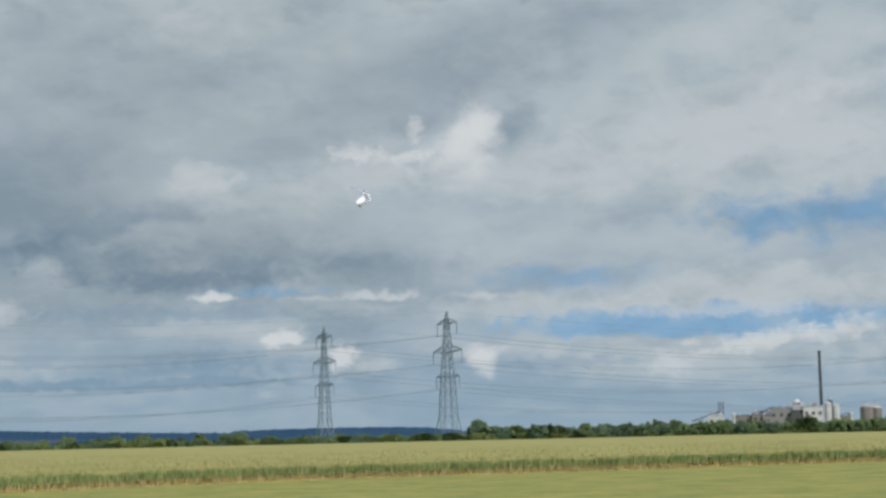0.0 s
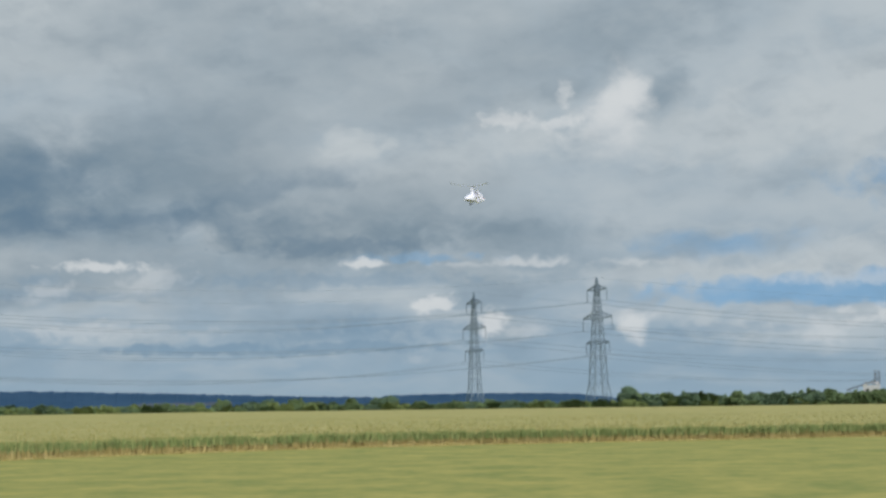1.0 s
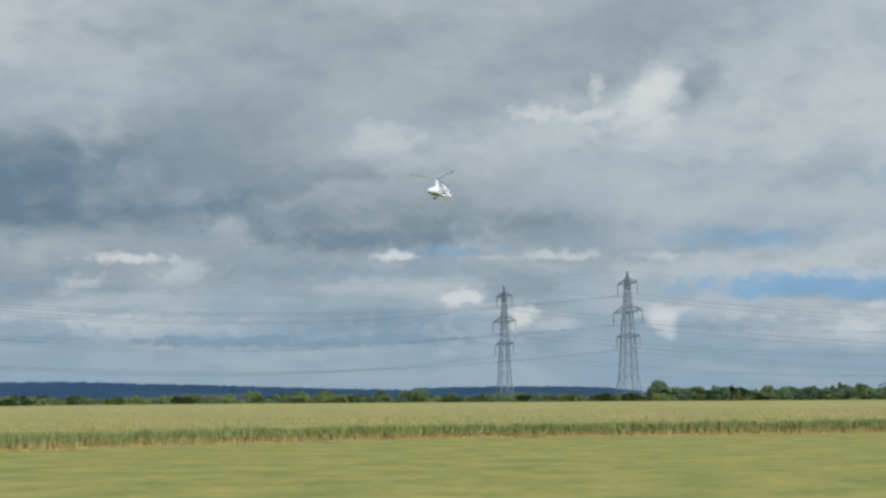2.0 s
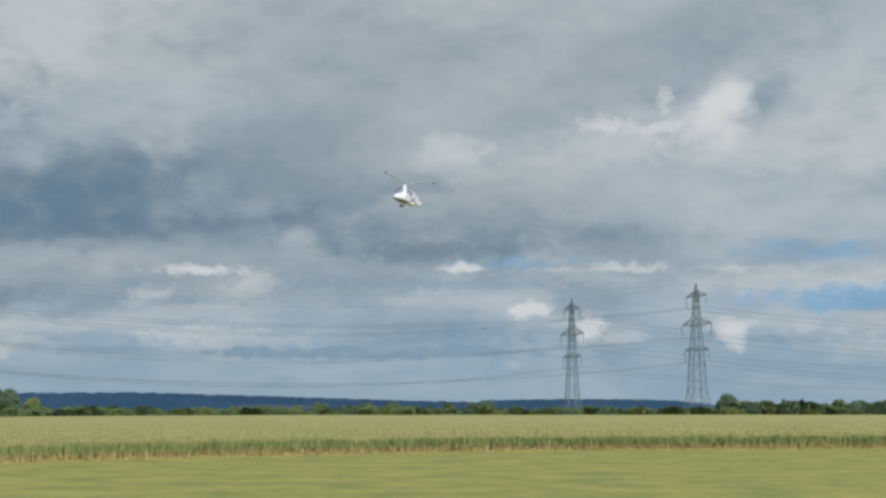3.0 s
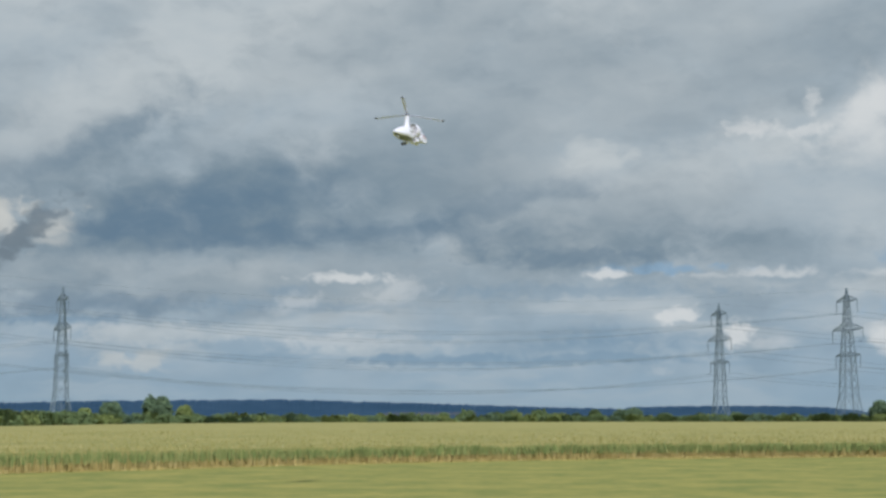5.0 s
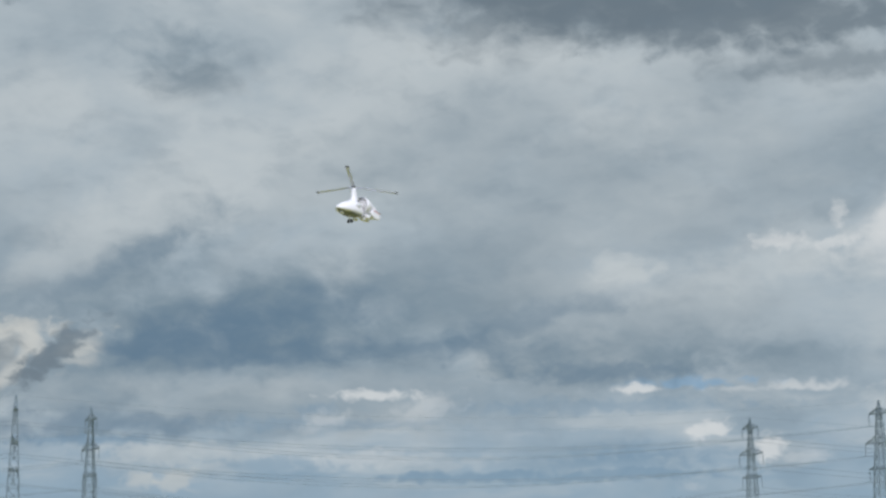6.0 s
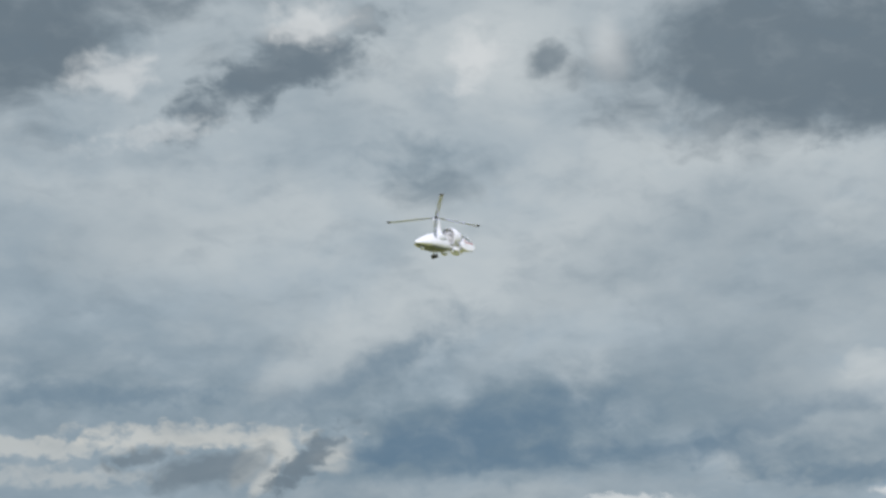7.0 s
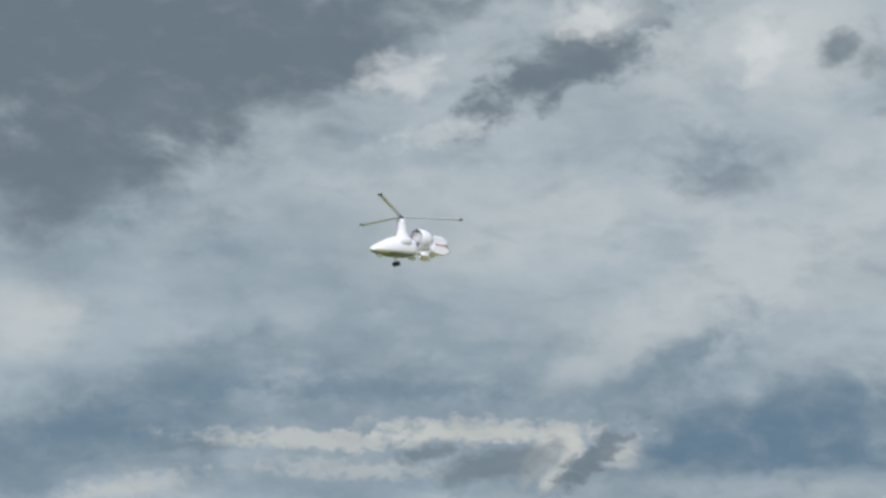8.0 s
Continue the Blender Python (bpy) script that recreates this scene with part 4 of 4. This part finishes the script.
# the open fan duct behind the cabin: a thick ring with a grey lining, the engine and propeller inside it
def ring_of(profile, segments=40):
    """A closed band turned about x from (radius, x) pairs that run once round its section."""
    bm = bmesh.new()
    rings = [[bm.verts.new((x, r * math.cos(k * math.tau / segments), r * math.sin(k * math.tau / segments))) for k in range(segments)] for r, x in profile]
    for n, a in enumerate(rings):
        b = rings[(n + 1) % len(rings)]
        for k in range(segments):
            bm.faces.new((a[k], a[(k + 1) % segments], b[(k + 1) % segments], b[k]))
    bmesh.ops.recalc_face_normals(bm, faces=bm.faces)
    return bm


duct = part("fan_duct", ring_of([(0.148, 0.115), (0.160, 0.122), (0.170, 0.10), (0.174, 0.03), (0.168, -0.06), (0.150, -0.125), (0.140, -0.125), (0.142, 0.0)]), SHELL, gyro, "open rounded white fan duct", smooth=True)
duct.location = (-0.56, 0.0, 0.165)
LINING = material("grey_duct_lining", (0.60, 0.60, 0.66), (0.50, 0.50, 0.55), scale=0.1, rough=0.6)
part("duct_lining", ring_of([(0.139, 0.112), (0.1415, 0.112), (0.139, -0.12), (0.136, -0.12)]), LINING, duct, "dull grey duct lining", smooth=True)
bm = bmesh.new()
lathe(bm, [(0.02, -0.16), (0.10, -0.12), (0.134, -0.05), (0.134, 0.0), (0.05, 0.02)], 32, pose(0, 0, 0, 0, 90, 0))
part("rear_cone", bm, SHELL, duct, "rounded white cone closing the duct", smooth=True)
bm = bmesh.new()
lathe(bm, [(0.137, 0.055), (0.135, 0.075), (0.09, 0.098), (0.03, 0.106)], 32, pose(0, 0, 0, 0, 90, 0))
part("fan_housing", bm, LINING, duct, "domed pale grey fan housing", smooth=True)
bm = bmesh.new()
lathe(bm, [(0.05, -0.07), (0.06, -0.05), (0.06, 0.06), (0.05, 0.07)], 16, pose(-0.47, 0, 0.13, 0, 90, 0))
part("engine", bm, LINING, gyro, "grey engine between cabin and duct", smooth=True)
propeller = new("propeller")
propeller.parent = gyro
for k in range(3):
    bm = bmesh.new()
    m = pose(-0.437, 0, 0.165, k * 120, 0, 0)
    box(bm, 0, 0, 0.066, 0.012, 0.034, 0.125)
    bmesh.ops.transform(bm, matrix=m, verts=bm.verts)
    part("propeller_blade", bm, LINING, propeller)


# tail: two booms, rounded fins and a tailplane
def rounded_fin(length, height, thick, sweep):
    bm = bmesh.new()
    n = 24
    rings = []
    for side, q in ((-1, 0.0), (-1, 0.86), (-0.55, 1.0), (0.55, 1.0), (1, 0.86), (1, 0.0)):
        if q == 0.0:
            rings.append([bm.verts.new((0, side * thick / 2, 0))] * n)
            continue
        rings.append([bm.verts.new((length / 2 * q * math.cos(k * math.tau / n) + sweep * math.sin(k * math.tau / n) * height / 2, side * thick / 2, height / 2 * q * math.sin(k * math.tau / n))) for k in range(n)])
    for r, s in zip(rings, rings[1:]):
        for k in range(n):
            vs = [r[k], r[(k + 1) % n], s[(k + 1) % n], s[k]]
            bm.faces.new(list(dict.fromkeys(vs)))
    bmesh.ops.recalc_face_normals(bm, faces=bm.faces)
    return bm


for s in (1, -1):
    bm = bmesh.new()
    bar(bm, (-0.38, s * 0.08, -0.06), (-0.92, s * 0.13, 0.0), 0.022, 0.016, 8)
    part("tail_boom", bm, SHELL, gyro)
for y, z, x, cant in ((0.14, 0.03, -0.84, 0), (-0.14, 0.03, -0.84, 0), (0.0, 0.185, -0.93, 0)):
    fin = part("tail_fin" if y else "rudder", rounded_fin(0.42, 0.185, 0.05, -0.25), SHELL, gyro, "rounded white tail fin with red trim", smooth=False)
    fin.matrix_basis = pose(x, y, z, cant, 0, 0)
    bm = bmesh.new()
    box(bm, 0, 0, 0, 0.25, 0.055, 0.015)
    stripe = part("stripe", bm, RED, fin, "red trim stripe")
    stripe.location = (-0.01, 0, -0.062 if y == 0 else 0.062)
bm = bmesh.new()
bar(bm, (-0.91, 0, -0.03), (-0.93, 0, 0.13), 0.03, 0.02, 8)
part("fin_post", bm, SHELL, gyro)
bm = bmesh.new()
bmesh.ops.create_icosphere(bm, subdivisions=3, radius=1.0, matrix=pose(-0.88, 0, -0.01) @ Matrix.Diagonal((0.09, 0.17, 0.012, 1)))
part("tailplane", bm, SHELL, gyro, smooth=True)
bm = bmesh.new()
bmesh.ops.create_icosphere(bm, subdivisions=3, radius=1.0, matrix=pose(-0.55, 0.08, -0.135) @ Matrix.Diagonal((0.12, 0.055, 0.04, 1)))
part("belly_fairing", bm, SHELL, gyro, smooth=True)

# undercarriage
bm = bmesh.new()
bmesh.ops.create_icosphere(bm, subdivisions=3, radius=1.0, matrix=pose(0.33, 0, -0.185) @ Matrix.Diagonal((0.06, 0.03, 0.035, 1)))
part("nose_wheel_spat", bm, SHELL, gyro, smooth=True)
bm = bmesh.new()
bar(bm, (0.02, 0, -0.15), (-0.02, 0, -0.27), 0.018, 0.014, 8)
bar(bm, (-0.02, -0.05, -0.272), (-0.02, 0.05, -0.272), 0.010, 0.010, 8)
leg = part("undercarriage_leg", bm, SHELL, gyro, "white undercarriage leg with an axle")
for s in (1, -1):
    bm = bmesh.new()
    lathe(bm, [(0.012, -0.016), (0.034, -0.018), (0.038, -0.010), (0.038, 0.010), (0.034, 0.018), (0.012, 0.016)], 20, pose(-0.02, s * 0.035, -0.275, 90, 0, 0))
    part("wheel", bm, DARK, leg, "small black wheel", smooth=False)
    bm = bmesh.new()
    bmesh.ops.create_icosphere(bm, subdivisions=3, radius=1.0, matrix=pose(-0.50, s * 0.14, -0.10) @ Matrix.Diagonal((0.09, 0.035, 0.04, 1)))
    part("rear_wheel_spat", bm, SHELL, gyro, smooth=True)

# rotor: hub and three blades, white-rooted with dark tips
ROTOR_R = 0.95
rotor = new("rotor")
rotor.parent = gyro
bm = bmesh.new()
lathe(bm, [(0.012, -0.03), (0.034, -0.025), (0.038, 0.012), (0.02, 0.03), (0.008, 0.04)], 18)
part("rotor_hub", bm, DARK, rotor, "dark rotor hub", smooth=True)
for k in range(3):
    m = pose(0, 0, 0.008, 0, 0, 120 * k)
    bm = bmesh.new()
    for y0, y1, x0, x1 in ((-0.030, 0.036, 0.05, 0.90),):
        n = 12
        prof = [(y0 + (y1 - y0) * (0.5 - 0.5 * math.cos(math.pi * i / n)), 0.0) for i in range(n + 1)]
        top = [(y, 0.007 * math.sin(math.pi * ((y - y0) / (y1 - y0)) ** 0.6)) for y, _ in prof]
        loop = top + [(y, -0.003) for y, _ in reversed(prof[1:-1])]
        a = [bm.verts.new(m @ Vector((x0, y, z + 0.004))) for y, z in loop]
        b = [bm.verts.new(m @ Vector((x1, y, z + 0.055))) for y, z in loop]
        for i in range(len(loop)):
            bm.faces.new((a[i], a[(i + 1) % len(loop)], b[(i + 1) % len(loop)], b[i]))
        bm.faces.new(a)
        bm.faces.new(b)
        bmesh.ops.recalc_face_normals(bm, faces=bm.faces)
    blade = part("rotor_blade", bm, BLADE_GREY, rotor, "slim grey rotor blade")
    bm = bmesh.new()
    box(bm, ROTOR_R - 0.025, 0.003, 0.060, 0.055, 0.068, 0.013)
    bmesh.ops.transform(bm, matrix=m, verts=bm.verts)
    part("blade_tip", bm, DARK, blade, "dark blade tip")

FLIGHT = [  # seconds, compass degrees, height degrees, metres away, nose's angle off the sight line, bank, nose down
    (0.0, -0.70, 8.22, 80.0, 22, -16, 10), (0.5, -1.27, 7.66, 75.0, 23, -8, 5), (1.0, -2.12, 7.18, 69.0, 25, -2, -1), (1.5, -3.05, 7.08, 63.5, 26, 0, -5),
    (3.0, -7.95, 7.40, 51.5, 27, 0, -8), (3.5, -9.46, 7.45, 48.0, 27, -3, -8), (4.0, -10.76, 8.24, 45.0, 26, 0, -7), (5.5, -14.16, 10.75, 35.8, 24, 0, -5),
    (6.0, -15.75, 11.32, 33.0, 28, 1, -4), (6.5, -17.92, 12.55, 31.0, 33, 2, -3), (7.0, -21.36, 13.78, 29.0, 37, 4, 0), (7.5, -26.3, 13.9, 26.8, 41, 5, 2), (8.0, -32.93, 13.36, 24.8, 45, 1, 3),
]
ROTOR_LAG = [  # seconds, degrees by which the rotor leads an even 300 turns a minute
    (0.0, -18), (0.5, -27), (1.5, -81), (3.0, -15), (3.5, -57), (4.0, -46), (5.4, -127), (5.6, -117), (6.0, -101), (6.2, -75), (6.4, -45), (6.6, -12),
    (6.8, 20), (7.0, 43), (7.2, 48), (7.4, 52), (7.6, 50), (7.8, 41), (8.0, 25),
]


def motions():
    rows = []
    for t, az, el, d, nose, bank, down in FLIGHT:
        p = at(az, d * math.cos(radians(el)), EYE + d * math.sin(radians(el)))
        # the nose is the body's +x; it points at the camera, turned off the sight line
        rows.append((t, pose(*p, bank, down, 90 - (az + 180 + nose))))
    walk(gyro, rows)
    spin = []
    for k in range(241):
        t = k / 30
        lead = float(np.interp(t, [r[0] for r in ROTOR_LAG], [r[1] for r in ROTOR_LAG]))
        spin.append((t, pose(-0.14, 0, 0.452, 0, -6, 0) @ pose(0, 0, 0, 0, 0, 1800 * t + lead)))
    walk(rotor, spin)
    walk(propeller, [(k / 30, Matrix.Translation((0, 0, 0.165)) @ pose(0, 0, 0, 70 * k, 0, 0) @ Matrix.Translation((0, 0, -0.165))) for k in range(241)])


motions()
